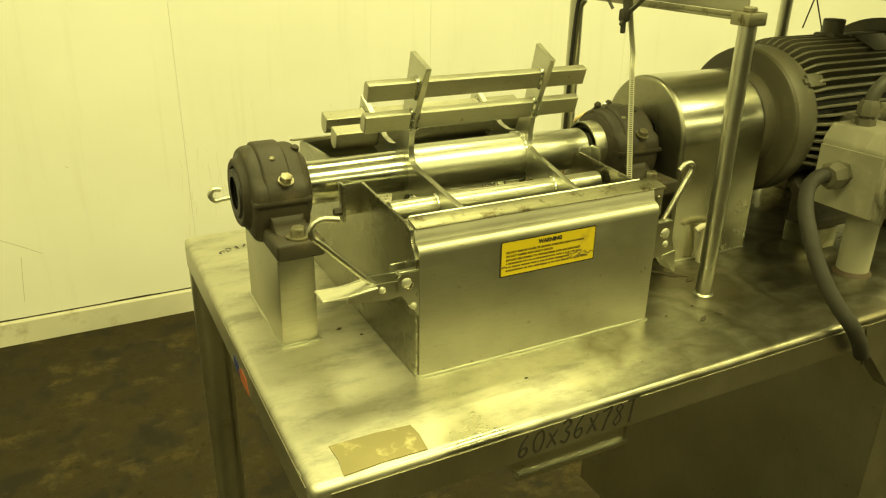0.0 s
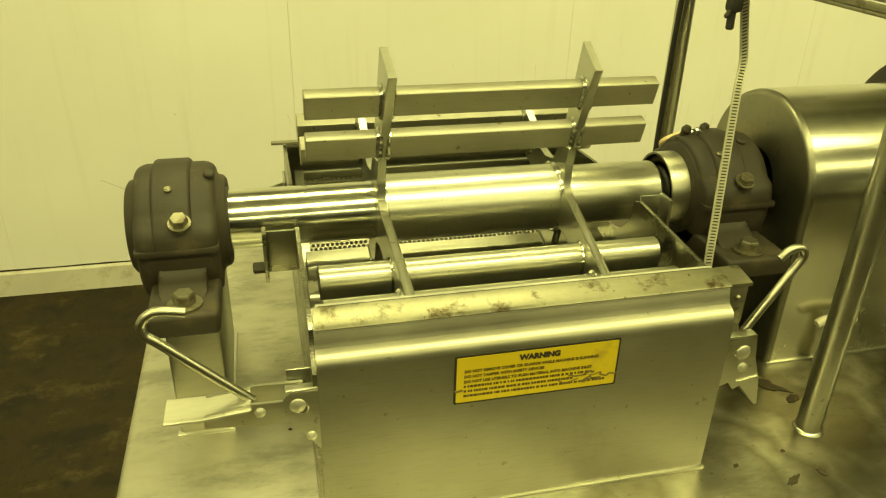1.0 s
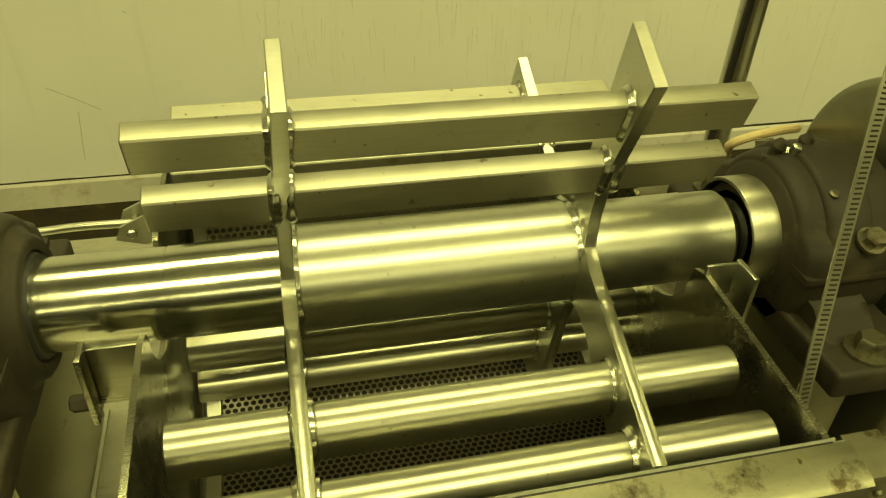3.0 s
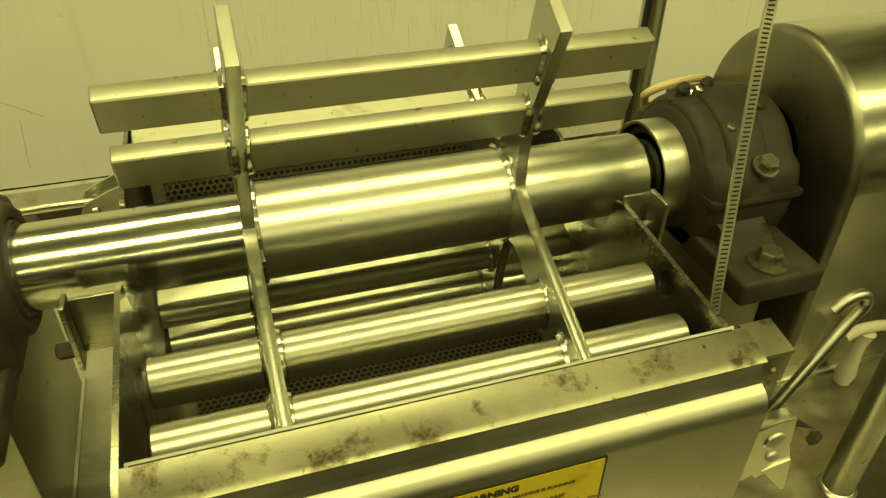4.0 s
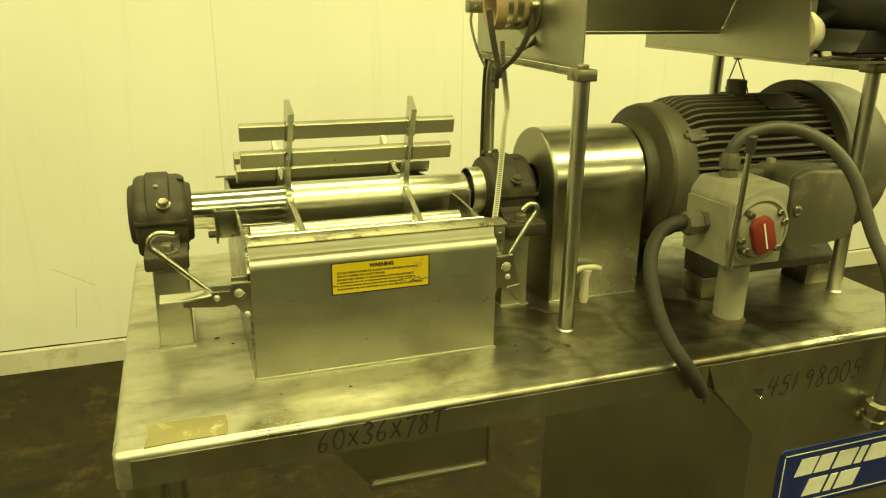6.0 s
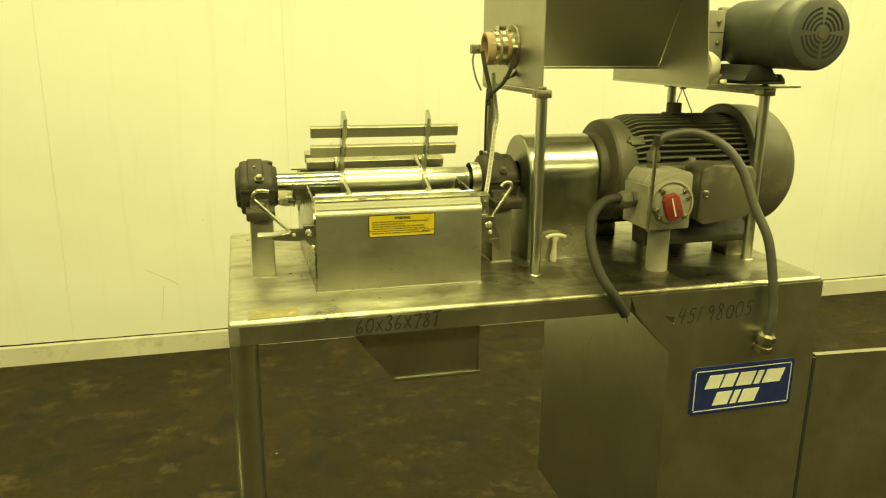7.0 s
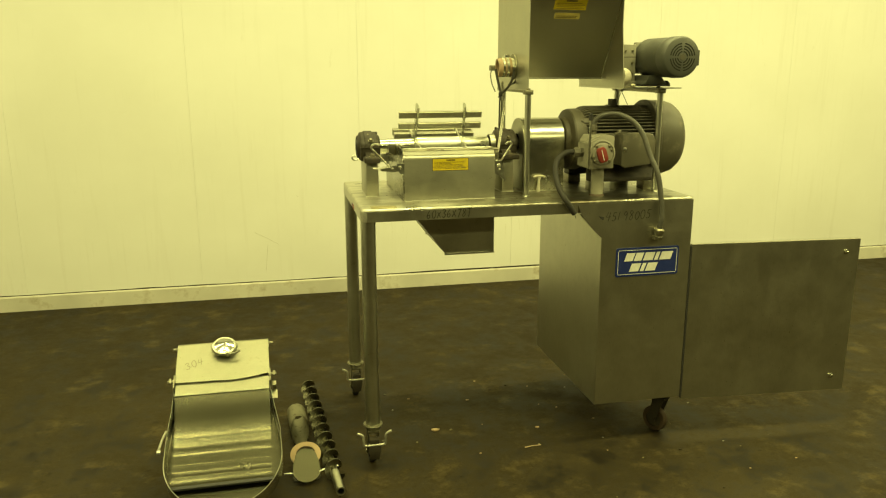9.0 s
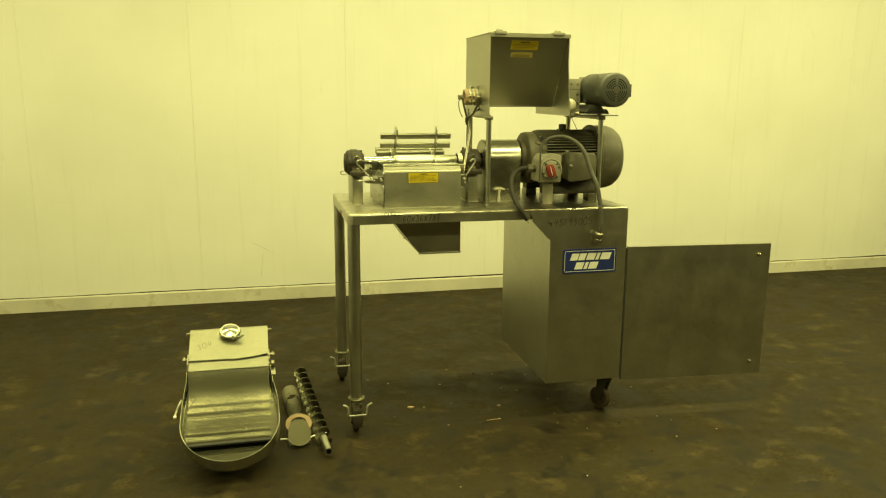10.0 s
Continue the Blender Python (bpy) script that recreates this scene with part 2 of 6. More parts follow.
BOLT = steel("dull_bolt_steel", (0.29, 0.27, 0.215), 0.42, (1, 1, 1), 0.6, (0.10, 0.07, 0.035), 0.1, 60.0, 0.5)
FLANGE = steel("dull_flange_steel", (0.085, 0.080, 0.058), 0.36, (1, 1, 1), 0.3, (0.08, 0.06, 0.03), 0.08)
OILY = steel("oily_dark_steel", (0.20, 0.19, 0.145), 0.22, (1, 1, 1), 0.5, (0.05, 0.038, 0.018), 0.10, 30.0, 0.50)
FLAP = steel("pale_flap_steel", (0.34, 0.325, 0.27), 0.40, (0.3, 8, 8), 0.35, (0.16, 0.115, 0.055), 0.08, 13.0, 0.62)
CHUTE = steel("polished_chute_steel", (0.135, 0.128, 0.098), 0.25, (0.08, 14, 14), 0.02, (0.10, 0.08, 0.04), 0.02, smudge=0.3, nicks=0.0)
GUARD = steel("brushed_guard_steel", (0.67, 0.65, 0.60), 0.22, (14, 0.1, 0.1), 0.0, (0.25, 0.2, 0.12), 0.05, nicks=0.1)
GUARD_END = steel("dull_guard_end_steel", (0.36, 0.345, 0.30), 0.33, (12, 0.2, 0.2), 0.35, (0.13, 0.095, 0.045), 0.08)
CAST = paint("dirty_cast_iron", (0.030, 0.0238, 0.0132), 0.62, (0.100, 0.078, 0.038), 0.6, 23.0, 0.0, 0.45)
GREY = paint("grey_machine_paint", (0.100, 0.092, 0.064), 0.5, (0.23, 0.205, 0.14), 0.5, 14.0)
GREY_DARK = paint("dark_grey_machine_paint", (0.066, 0.061, 0.043), 0.5, (0.14, 0.125, 0.09), 0.4, 11.0)
FAN_GREY = paint("slate_fan_paint", (0.064, 0.066, 0.056), 0.45, (0.13, 0.125, 0.10), 0.4, 16.0)
# the motor's grey, darkened by the shade on the bell's left-turned face
GREY_SHADED = paint("shaded_grimy_motor_paint", (0.058, 0.050, 0.028), 0.55, (0.12, 0.102, 0.058), 0.6, 15.0)
GREY_BOX = paint("pale_grey_enamel", (0.27, 0.257, 0.20), 0.5, (0.38, 0.35, 0.26), 0.5, 20.0)
RUST_TYRE = paint("brown_worn_tyre", (0.050, 0.030, 0.014), 0.7, (0.10, 0.060, 0.026), 0.6, 30.0)
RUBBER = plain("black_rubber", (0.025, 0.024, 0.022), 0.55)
CABLE = paint("grey_cable_jacket", (0.075, 0.072, 0.058), 0.5, (0.14, 0.13, 0.10), 0.3, 30.0)
CABLE_DARK = paint("dark_cable_jacket", (0.022, 0.020, 0.015), 0.72, (0.085, 0.075, 0.052), 0.35, 30.0)
HOSE = plain("cream_hose", (0.66, 0.52, 0.28), 0.4)
TAN = paint("tan_rubber", (0.42, 0.30, 0.17), 0.6, (0.3, 0.2, 0.1), 0.3, 20.0)
CREAM = plain("cream_plastic", (0.62, 0.58, 0.46), 0.45)
RED = paint("red_enamel", (0.20, 0.019, 0.010), 0.6, (0.24, 0.075, 0.045), 0.5, 60.0)
ORANGE = plain("orange_sticker", (0.30, 0.075, 0.022), 0.6)
YELLOW = paint("yellow_label", (0.60, 0.455, 0.010), 0.45, (0.22, 0.16, 0.03), 0.55, 26.0, 0.0, 0.03)
PALE_YELLOW = paint("faded_yellow_label", (0.55, 0.45, 0.12), 0.45, (0.3, 0.24, 0.08), 0.3, 30.0)
INK = plain("black_ink", (0.018, 0.016, 0.012), 0.6)
INK_PALE = plain("pale_grey_ink", (0.14, 0.125, 0.075), 0.6)
INK_WORN = plain("worn_black_print", (0.085, 0.060, 0.010), 0.6)
SCUFF = plain("rubbed_label_grime", (0.16, 0.125, 0.035), 0.7)
INK_FADED = plain("faded_ink", (0.10, 0.075, 0.02), 0.6)
BLUE = paint("blue_sign", (0.010, 0.022, 0.14), 0.5, (0.02, 0.035, 0.15), 0.2, 30.0, 0.0, 0.03)
WHITE = plain("white_print", (0.72, 0.71, 0.66), 0.45)
WALL = wall_material()
DECK = paint("dull_ceiling_paint", (0.56, 0.55, 0.50), 0.7, (0.36, 0.34, 0.28), 0.3, 3.0)
DIM = paint("dark_painted_block", (0.085, 0.08, 0.07), 0.7, (0.12, 0.11, 0.09), 0.3, 3.0)
RUNS = plain("dried_run_marks", (0.53, 0.49, 0.365), 0.6)
BASE = paint("cream_curb", (0.68, 0.65, 0.56), 0.55, (0.30, 0.24, 0.15), 0.65, 8.0)
DARKGAP = plain("dark_joint", (0.035, 0.027, 0.016), 0.9)
SLOT_SHADE = plain("black_slot_shade", (0.006, 0.006, 0.005), 0.9)
FLOOR = floor_material()
SCREEN = screen_material()
ADHESIVE = paint("old_adhesive", (0.25, 0.215, 0.10), 0.55, (0.50, 0.45, 0.25), 0.9, 34.0)

# ---- building helpers ----
BASES = {}


def thing(name, label, category, at=(0, 0, 0), group="", kind=""):
    ob = new(name)
    ob.empty_display_size = 0.05
    ob.location = at
    BASES[ob] = Vector(at)
    return tagged(ob, label, category, group, kind)


def part(name, bm, material, parent=None, label="", smooth=32):
    """Links bm, given in the thing's world coordinates, as one mesh under parent."""
    base = BASES.get(parent, Vector((0, 0, 0)))
    if base.length:
        bmesh.ops.translate(bm, verts=bm.verts, vec=-base)
    me = bpy.data.meshes.new(name)
    bmesh.ops.recalc_face_normals(bm, faces=bm.faces)
    bm.to_mesh(me)
    bm.free()
    if smooth:
        for poly in me.polygons:
            poly.use_smooth = True
        me.set_sharp_from_angle(angle=radians(smooth))
    me.materials.append(material)
    ob = new(name, me)
    ob.parent = parent
    BASES[ob] = base.copy()
    if label:
        tagged(ob, label)
    return ob


def join(*bms):
    out = bmesh.new()
    for b in bms:
        me = bpy.data.meshes.new("tmp")
        b.to_mesh(me)
        out.from_mesh(me)
        b.free()
        bpy.data.meshes.remove(me)
    return out


def turned(bm, m):
    bmesh.ops.transform(bm, matrix=m, verts=bm.verts)
    return bm


def box(lo, hi, bevel=0.0, seg=2):
    bm = bmesh.new()
    bmesh.ops.create_cube(bm, size=1.0)
    for v in bm.verts:
        v.co = Vector([lo[i] + (v.co[i] + 0.5) * (hi[i] - lo[i]) for i in range(3)])
    if bevel:
        bmesh.ops.bevel(bm, geom=bm.edges[:], offset=bevel, segments=seg, profile=0.5, affect="EDGES")
    return bm


def frame_of(direction):
    return Vector(direction).normalized().to_track_quat("Z", "Y").to_matrix().to_4x4()


def lathe(profile, at, axis, seg=40):
    """Turns (radius, height) rows round an axis through at."""
    bm = bmesh.new()
    m = Matrix.Translation(at) @ frame_of(axis)
    rings = []
    for r, h in profile:
        if r < 1e-6:
            rings.append([bm.verts.new(m @ Vector((0, 0, h)))])
        else:
            rings.append([bm.verts.new(m @ Vector((r * math.cos(a), r * math.sin(a), h))) for a in np.linspace(0, 2 * math.pi, seg, endpoint=False)])
    for a, b in zip(rings, rings[1:]):
        for i in range(seg):
            j = (i + 1) % seg
            if len(a) == 1 and len(b) > 1:
                bm.faces.new((a[0], b[i], b[j]))
            elif len(b) == 1 and len(a) > 1:
                bm.faces.new((a[i], a[j], b[0]))
            elif len(a) > 1:
                bm.faces.new((a[i], a[j], b[j], b[i]))
    return bm


def rod(a, b, r, seg=24, bevel=0.0015, r2=None):
    a, b = Vector(a), Vector(b)
    n, r2 = (b - a).length, r if r2 is None else r2
    return lathe([(0, 0), (r - bevel, 0), (r, bevel), (r2, n - bevel), (r2 - bevel, n), (0, n)], a, b - a, seg)


def pipe(a, b, r, wall=0.002, seg=32):
    a, b = Vector(a), Vector(b)
    n = (b - a).length
    return lathe([(r - wall, 0), (r, 0), (r, n), (r - wall, n), (r - wall, 0)], a, b - a, seg)


def smooth_line(pts, steps=8):
    """A Catmull-Rom line through pts."""
    p = [Vector(q) for q in pts]
    p = [2 * p[0] - p[1]] + p + [2 * p[-1] - p[-2]]
    out = []
    for i in range(1, len(p) - 2):
        for k in range(steps):
            t = k / steps
            a, b, c, d = p[i - 1 : i + 3]
            out.append(0.5 * (2 * b + (c - a) * t + (2 * a - 5 * b + 4 * c - d) * t * t + (3 * b - a - 3 * c + d) * t**3))
    return out + [p[-2]]


def sweep(pts, r, seg=12, flat=None, up=(0, 0, 1)):
    """A round bar along pts, or a flat strip of (width, thickness) whose width lies along up."""
    bm = bmesh.new()
    rings = []
    pts = [Vector(q) for q in pts]
    side = None
    for i, q in enumerate(pts):
        d = (pts[min(i + 1, len(pts) - 1)] - pts[max(i - 1, 0)]).normalized()
        if flat:
            u = Vector(up)
            u = (u - u.dot(d) * d).normalized()
            v = d.cross(u)
            w, t = flat
            ring = [q + sx * w / 2 * u + sy * t / 2 * v for sx, sy in ((-1, -1), (1, -1), (1, 1), (-1, 1))]
        else:
            side = d.orthogonal().normalized() if side is None else (side - side.dot(d) * d).normalized()
            other = d.cross(side)
            ring = [q + r * (math.cos(a) * side + math.sin(a) * other) for a in np.linspace(0, 2 * math.pi, seg, endpoint=False)]
        rings.append([bm.verts.new(c) for c in ring])
    n = len(rings[0])
    for a, b in zip(rings, rings[1:]):
        for i in range(n):
            bm.faces.new((a[i], a[(i + 1) % n], b[(i + 1) % n], b[i]))
    bm.faces.new(rings[0])
    bm.faces.new(rings[-1][::-1])
    return bm


def prism(poly, axis, a, b, bevel=0.0, seg=2):
    """Extrudes a flat outline from a to b along x, y or z. The outline gives the other two coordinates in order."""
    bm = bmesh.new()
    n = "xyz".index(axis)

    def place(p, h):
        c = list(p)
        c.insert(n, h)
        return c

    lo = [bm.verts.new(place(p, a)) for p in poly]
    hi = [bm.verts.new(place(p, b)) for p in poly]
    bm.faces.new(lo)
    bm.faces.new(hi[::-1])
    for i in range(len(poly)):
        j = (i + 1) % len(poly)
        bm.faces.new((lo[i], lo[j], hi[j], hi[i]))
    if bevel:
        bmesh.ops.bevel(bm, geom=bm.edges[:], offset=bevel, segments=seg, profile=0.5, affect="EDGES")
    return bm


def loft(poly, stations, centre=(0.0, 0.060)):
    """A body along x whose (y, z) outline is drawn in towards its centre at each (x, scale)."""
    bm = bmesh.new()
    rings = [[bm.verts.new((x, centre[0] + (y - centre[0]) * k, centre[1] + (z - centre[1]) * k)) for y, z in poly] for x, k in stations]
    for a, b in zip(rings, rings[1:]):
        for i in range(len(poly)):
            j = (i + 1) % len(poly)
            bm.faces.new((a[i], a[j], b[j], b[i]))
    bm.faces.new(rings[0])
    bm.faces.new(rings[-1][::-1])
    return bm


def arc(cx, cy, r, a0, a1, n=16):
    return [(cx + r * math.cos(radians(a)), cy + r * math.sin(radians(a))) for a in np.linspace(a0, a1, n)]


def ribbon(line, axis, a, b, t):
    """A sheet of thickness t whose section follows line, run from a to b along the axis."""
    pts = [Vector(p) for p in line]
    out = []
    for i, q in enumerate(pts):
        d = (pts[min(i + 1, len(pts) - 1)] - pts[max(i - 1, 0)]).normalized()
        out.append(q + t * Vector((-d.y, d.x)))
    return prism([tuple(p) for p in pts] + [tuple(p) for p in out[::-1]], axis, a, b)


def hexbolt(at, axis, r=0.011, h=0.009, washer=0.017):
    b = lathe([(0, 0), (washer, 0), (washer, 0.003), (0, 0.003)], at, axis, 24)
    head = lathe([(0, 0.003), (r, 0.003), (r, 0.003 + h * 0.8), (r * 0.86, 0.003 + h), (0, 0.003 + h)], at, axis, 6)
    return join(b, head)


def letters(body, size, m, material, parent, name="lettering", jitter=0.0, shear=0.0, thick=0.0, spacing=1.0, depth=0.0002):
    """Built-in font text as a mesh; m places its start, x along the line and z out of the face."""
    rng = random.Random(len(body) * 7 + int(size * 1e5))
    bms, x = [], 0.0
    pieces = list(body) if jitter else [body]
    for ch in pieces:
        cu = bpy.data.curves.new("tmp", "FONT")
        cu.body, cu.size, cu.shear, cu.extrude, cu.offset, cu.resolution_u = ch, size, shear, depth, thick, 3
        ob = bpy.data.objects.new("tmp", cu)
        scene.collection.objects.link(ob)
        bpy.context.view_layer.update()
        me = bpy.data.meshes.new_from_object(ob.evaluated_get(bpy.context.evaluated_depsgraph_get()))
        wide = max((v.co.x for v in me.vertices), default=size * 0.3)
        bm = bmesh.new()
        bm.from_mesh(me)
        if jitter:
            turned(bm, Matrix.Translation((x, rng.uniform(-1, 1) * jitter * size, 0)) @ Matrix.Rotation(rng.uniform(-1, 1) * jitter, 4, "Z"))
            x += (wide + size * 0.10) * spacing
        bms.append(bm)
        bpy.data.objects.remove(ob)
        bpy.data.curves.remove(cu)
        bpy.data.meshes.remove(me)
    return part(name, turned(join(*bms), m), material, parent, "", 0)


FRONT = Matrix(((1, 0, 0, 0), (0, 0, -1, 0), (0, 1, 0, 0), (0, 0, 0, 1)))  # text on a face towards -y


def on_front(x, y, z, tilt=0.0):
    return Matrix.Translation((x, y, z)) @ Matrix.Rotation(radians(-tilt), 4, "Y") @ FRONT


# ---- the room ----
X0, X1, Y0, Y1 = -6.0, 10.0, -11.0, 2.81
H = 1.163

floor = part("floor", box((X0 - 0.2, Y0 - 0.2, -0.15), (X1 + 0.2, Y1 + 0.2, 0.0)), FLOOR)
tagged(floor, "dark brown worn concrete floor with pale stains", "floor", kind="structure")
for nm, lo, hi in (("wall_east", (X1, Y0, 0), (X1 + 0.2, Y1, CEIL)), ("wall_west", (X0 - 0.2, Y0, 0), (X0, Y1, CEIL)), ("wall_south", (X0 - 0.2, Y0 - 0.2, 0), (X1 + 0.2, Y0, CEIL))):
    tagged(part(nm, box(lo, hi), DIM if nm == "wall_south" else WALL), "plain dark painted wall" if nm == "wall_south" else "plain white painted wall", "wall", kind="structure")
ceiling = part("ceiling", box((X0 - 0.2, Y0 - 0.2, CEIL), (X1 + 0.2, Y1 + 0.2, CEIL + 0.15)), DECK)
tagged(ceiling, "plain dull grey-white ceiling", "ceiling", kind="structure")
wall_n = part("wall_north", box((X0 - 0.2, Y1 + 0.012, 0), (X1 + 0.2, Y1 + 0.2, CEIL)), WALL)
tagged(wall_n, "white panelled wall with faint drip stains", "wall", kind="structure")
curb = part("baseboard", prism([(Y1 - 0.016, 0), (Y1 - 0.016, 0.104), (Y1 - 0.010, 0.113), (Y1 + 0.011, 0.113), (Y1 + 0.011, 0)], "x", X0, X1), BASE)
rng = random.Random(11)
strip = bmesh.new()
edge, hgt = [], 0.007
for k in range(401):
    hgt = min(0.012, max(0.004, hgt + rng.uniform(-0.0016, 0.0016)))
    x = X0 + (X1 - X0) * k / 400
    edge.append([strip.verts.new((x, y, z)) for y, z in ((Y1 - 0.0025, 0.1132), (Y1 - 0.0025, 0.1132 + hgt), (Y1 + 0.0115, 0.1132 + hgt), (Y1 + 0.0115, 0.1132))])
for a, b in zip(edge, edge[1:]):
    for i in range(4):
        strip.faces.new((a[i], a[(i + 1) % 4], b[(i + 1) % 4], b[i]))
joint = part("trim", strip, DARKGAP)
tagged(joint, "dark open joint above the curb", "trim", kind="structure")
tagged(curb, "cream painted curb with scuffs and a dark top joint", "baseboard", kind="structure")


# ---- floor cover, table, cabinet ----
def caster_at(parent, x, y, top, yaw, brake, r=0.052, back=0.010):
    """A swivel caster under a leg; the brake is a bent strip in front of the wheel."""
    m = Matrix.Translation((x, y, 0)) @ Matrix.Rotation(radians(yaw), 4, "Z")
    cheek = [(-0.028, top - 0.03), (0.034, top - 0.03), (back + 0.020, r + 0.012), (back + 0.012, r - 0.012), (back - 0.010, r - 0.012), (back - 0.020, r + 0.012)]
    stem = join(
        lathe([(0.028, top - 0.004), (0.041, top - 0.004), (0.043, top - 0.008), (0.040, top - 0.012), (0.030, top - 0.015), (0.030, top - 0.03), (0, top - 0.03)], (0, 0, 0), (0, 0, 1), 32),
        box((-0.024, -0.030, top - 0.040), (0.024, 0.034, top - 0.028), 0.003),
        prism(cheek, "x", -0.024, -0.020),
        prism(cheek, "x", 0.020, 0.024),
        rod((-0.028, back, r), (0.028, back, r), 0.006),
    )
    fork = part("caster", turned(stem, m), STEEL_RIM if brake else CAST, parent, "steel swivel caster with dark wheel")
    tyre = lathe([(r * 0.65, -0.015), (r - 0.003, -0.015), (r, -0.010), (r, 0.010), (r - 0.003, 0.015), (r * 0.65, 0.015)], (0, back, r), (1, 0, 0), 40)
    part("tyre", turned(tyre, m), RUBBER if brake else RUST_TYRE, fork)
    hub = lathe([(0, -0.014), (0.012, -0.016), (0.014, -0.010), (r * 0.65, -0.010), (r * 0.65, 0.010), (0.014, 0.010), (0.012, 0.016), (0, 0.014)], (0, back, r), (1, 0, 0), 32)
    part("wheel_hub", turned(hub, m), CAST, fork)
    if brake:
        z = top - 0.028
        part("brake_housing", turned(prism([(-0.030, 0.132), (0.030, 0.132), (0.026, 0.098), (0.020, 0.060), (-0.020, 0.060), (-0.026, 0.098)], "y", -0.056, -0.032, 0.004, 2), m), CAST, fork, "dark brake housing before the wheel")
        line = smooth_line([(-0.074, 0, z + 0.006), (-0.062, 0, z + 0.001), (-0.050, 0, z - 0.010), (-0.047, 0, z - 0.040), (-0.043, 0, z - 0.054), (-0.02, 0, z - 0.056), (0.02, 0, z - 0.056), (0.043, 0, z - 0.054), (0.047, 0, z - 0.040), (0.050, 0, z - 0.010), (0.062, 0, z + 0.001), (0.074, 0, z + 0.006)], 3)
        part("brake_pedal", turned(sweep([p + Vector((0, -0.052, 0)) for p in line], 0.0055, 10), m), BAND, fork)
        part("brake_arm", turned(box((-0.020, -0.052, z - 0.054), (0.020, -0.02, z - 0.030), 0.002), m), CAST, fork)


table = thing("machine_table", "stainless steel machine table on casters with a sheet metal cabinet base", "table", (0.7, 0.4, 0))
# the pressed top: flat sheet with rounded edges and a turned-down lip, hollow beneath
R = 0.010
sec = arc(R, H - R, R, 180, 90, 6)
top = bmesh.new()
L, W = 1.47, 0.81
loops = []
for inset, z in [(0.0, 1.110)] + [(p[0], p[1]) for p in sec]:
    rr = max(0.012 - inset, 0.002)
    ring = []
    for cx, cy, a0 in ((L - inset - rr, W - inset - rr, 0), (inset + rr, W - inset - rr, 90), (inset + rr, inset + rr, 180), (L - inset - rr, inset + rr, 270)):
        ring += [top.verts.new((px, py, z)) for px, py in arc(cx, cy, rr, a0, a0 + 90, 5)]
    loops.append(ring)
for a, b in zip(loops, loops[1:]):
    for i in range(len(a)):
        top.faces.new((a[i], a[(i + 1) % len(a)], b[(i + 1) % len(b)], b[i]))
top.faces.new(loops[-1])
low = [top.verts.new((max(0.004, min(L - 0.004, v.co.x)), max(0.004, min(W - 0.004, v.co.y)), 1.110)) for v in loops[0]]
lid = [top.verts.new((v.co.x, v.co.y, H - 0.006)) for v in low]
for a, b in ((loops[0], low), (low, lid)):
    for i in range(len(a)):
        top.faces.new((a[i], b[i], b[(i + 1) % len(b)], a[(i + 1) % len(a)]))
top.faces.new(lid)
tabletop = part("tabletop", top, STEEL_TOP, table, "scuffed stainless sheet top with brown stains and painted reflections")
part("front_lip", box((0.022, -0.0014, 1.1105), (0.926, -0.0002, 1.152)), STEEL_CAB, table, "brushed front lip")
part("end_lip", box((-0.0012, 0.022, 1.1105), (-0.0002, 0.79, 1.152)), STEEL_CAB, table)
for ly in (0.046, 0.775):
    part("leg", pipe((0.030, ly, 0.205), (0.030, ly, H - 0.008), 0.031), SATIN, table)
    caster_at(table, 0.030, ly, 0.212, 0, True, 0.050, 0.058)

CX0 = 1.044
cabinet = part("cabinet_front", prism([(CX0, 0.215), (L - 0.001, 0.215), (L - 0.001, 1.151), (0.925, 1.151), (0.945, 1.100), (CX0 - 0.004, 0.998)], "y", -0.002, -0.0002), STEEL_CAB, table, "brushed steel cabinet front running into the table lip")
part("cabinet_side", box((CX0, 0.002, 0.215), (CX0 + 0.003, 0.79, 1.109)), STEEL_CAB, table)
part("cabinet_back", box((CX0 + 0.003, 0.787, 0.215), (L - 0.004, 0.79, 1.109)), STEEL_CAB, table)
part("cabinet_floor", box((CX0, 0.002, 0.212), (L - 0.004, 0.79, 0.215)), STEEL_CAB, table)
for y0 in (0.002, 0.767):
    part("corner_post", box((L - 0.02, y0, 0.215), (L - 0.002, y0 + 0.02, 1.109)), STEEL_CAB, table)
part("gusset_flange", prism([(0.945, 1.100), (CX0 - 0.002, 0.998), (CX0 + 0.0, 0.998), (0.95, 1.102)], "y", 0.0, 0.03), STEEL_CAB, cabinet)
caster_at(table, 1.425, 0.075, 0.214, 28, False, 0.062, 0.030)
caster_at(table, 1.425, 0.71, 0.214, 10, False, 0.062, 0.030)

part("torn_notch", prism([(1.020, 1.094), (1.048, 1.089), (1.044, 1.072)], "y", -0.0028, -0.0015), RUBBER, cabinet)
part("notch_tip", rod((1.0435, -0.003, 1.0735), (1.0425, -0.006, 1.0700), 0.003, 8), POLISH, cabinet)

# the cabinet's side door, swung open in line with the front
door = thing("cabinet_door", "brushed steel cabinet side door swung wide open", "door", (1.476, -0.002, 0.2))
dm = Matrix.Translation((1.476, -0.002, 0)) @ Matrix.Rotation(radians(-4.2), 4, "Z")
sheet = [(0.004, 0.0), (0.83, 0.0), (0.83, 0.02), (0.828, 0.02), (0.828, 0.003), (0.006, 0.003), (0.006, 0.02), (0.004, 0.02)]
panel = part("door_panel", turned(prism(sheet, "z", 0.198, 0.945), dm), STEEL_CAB, door)
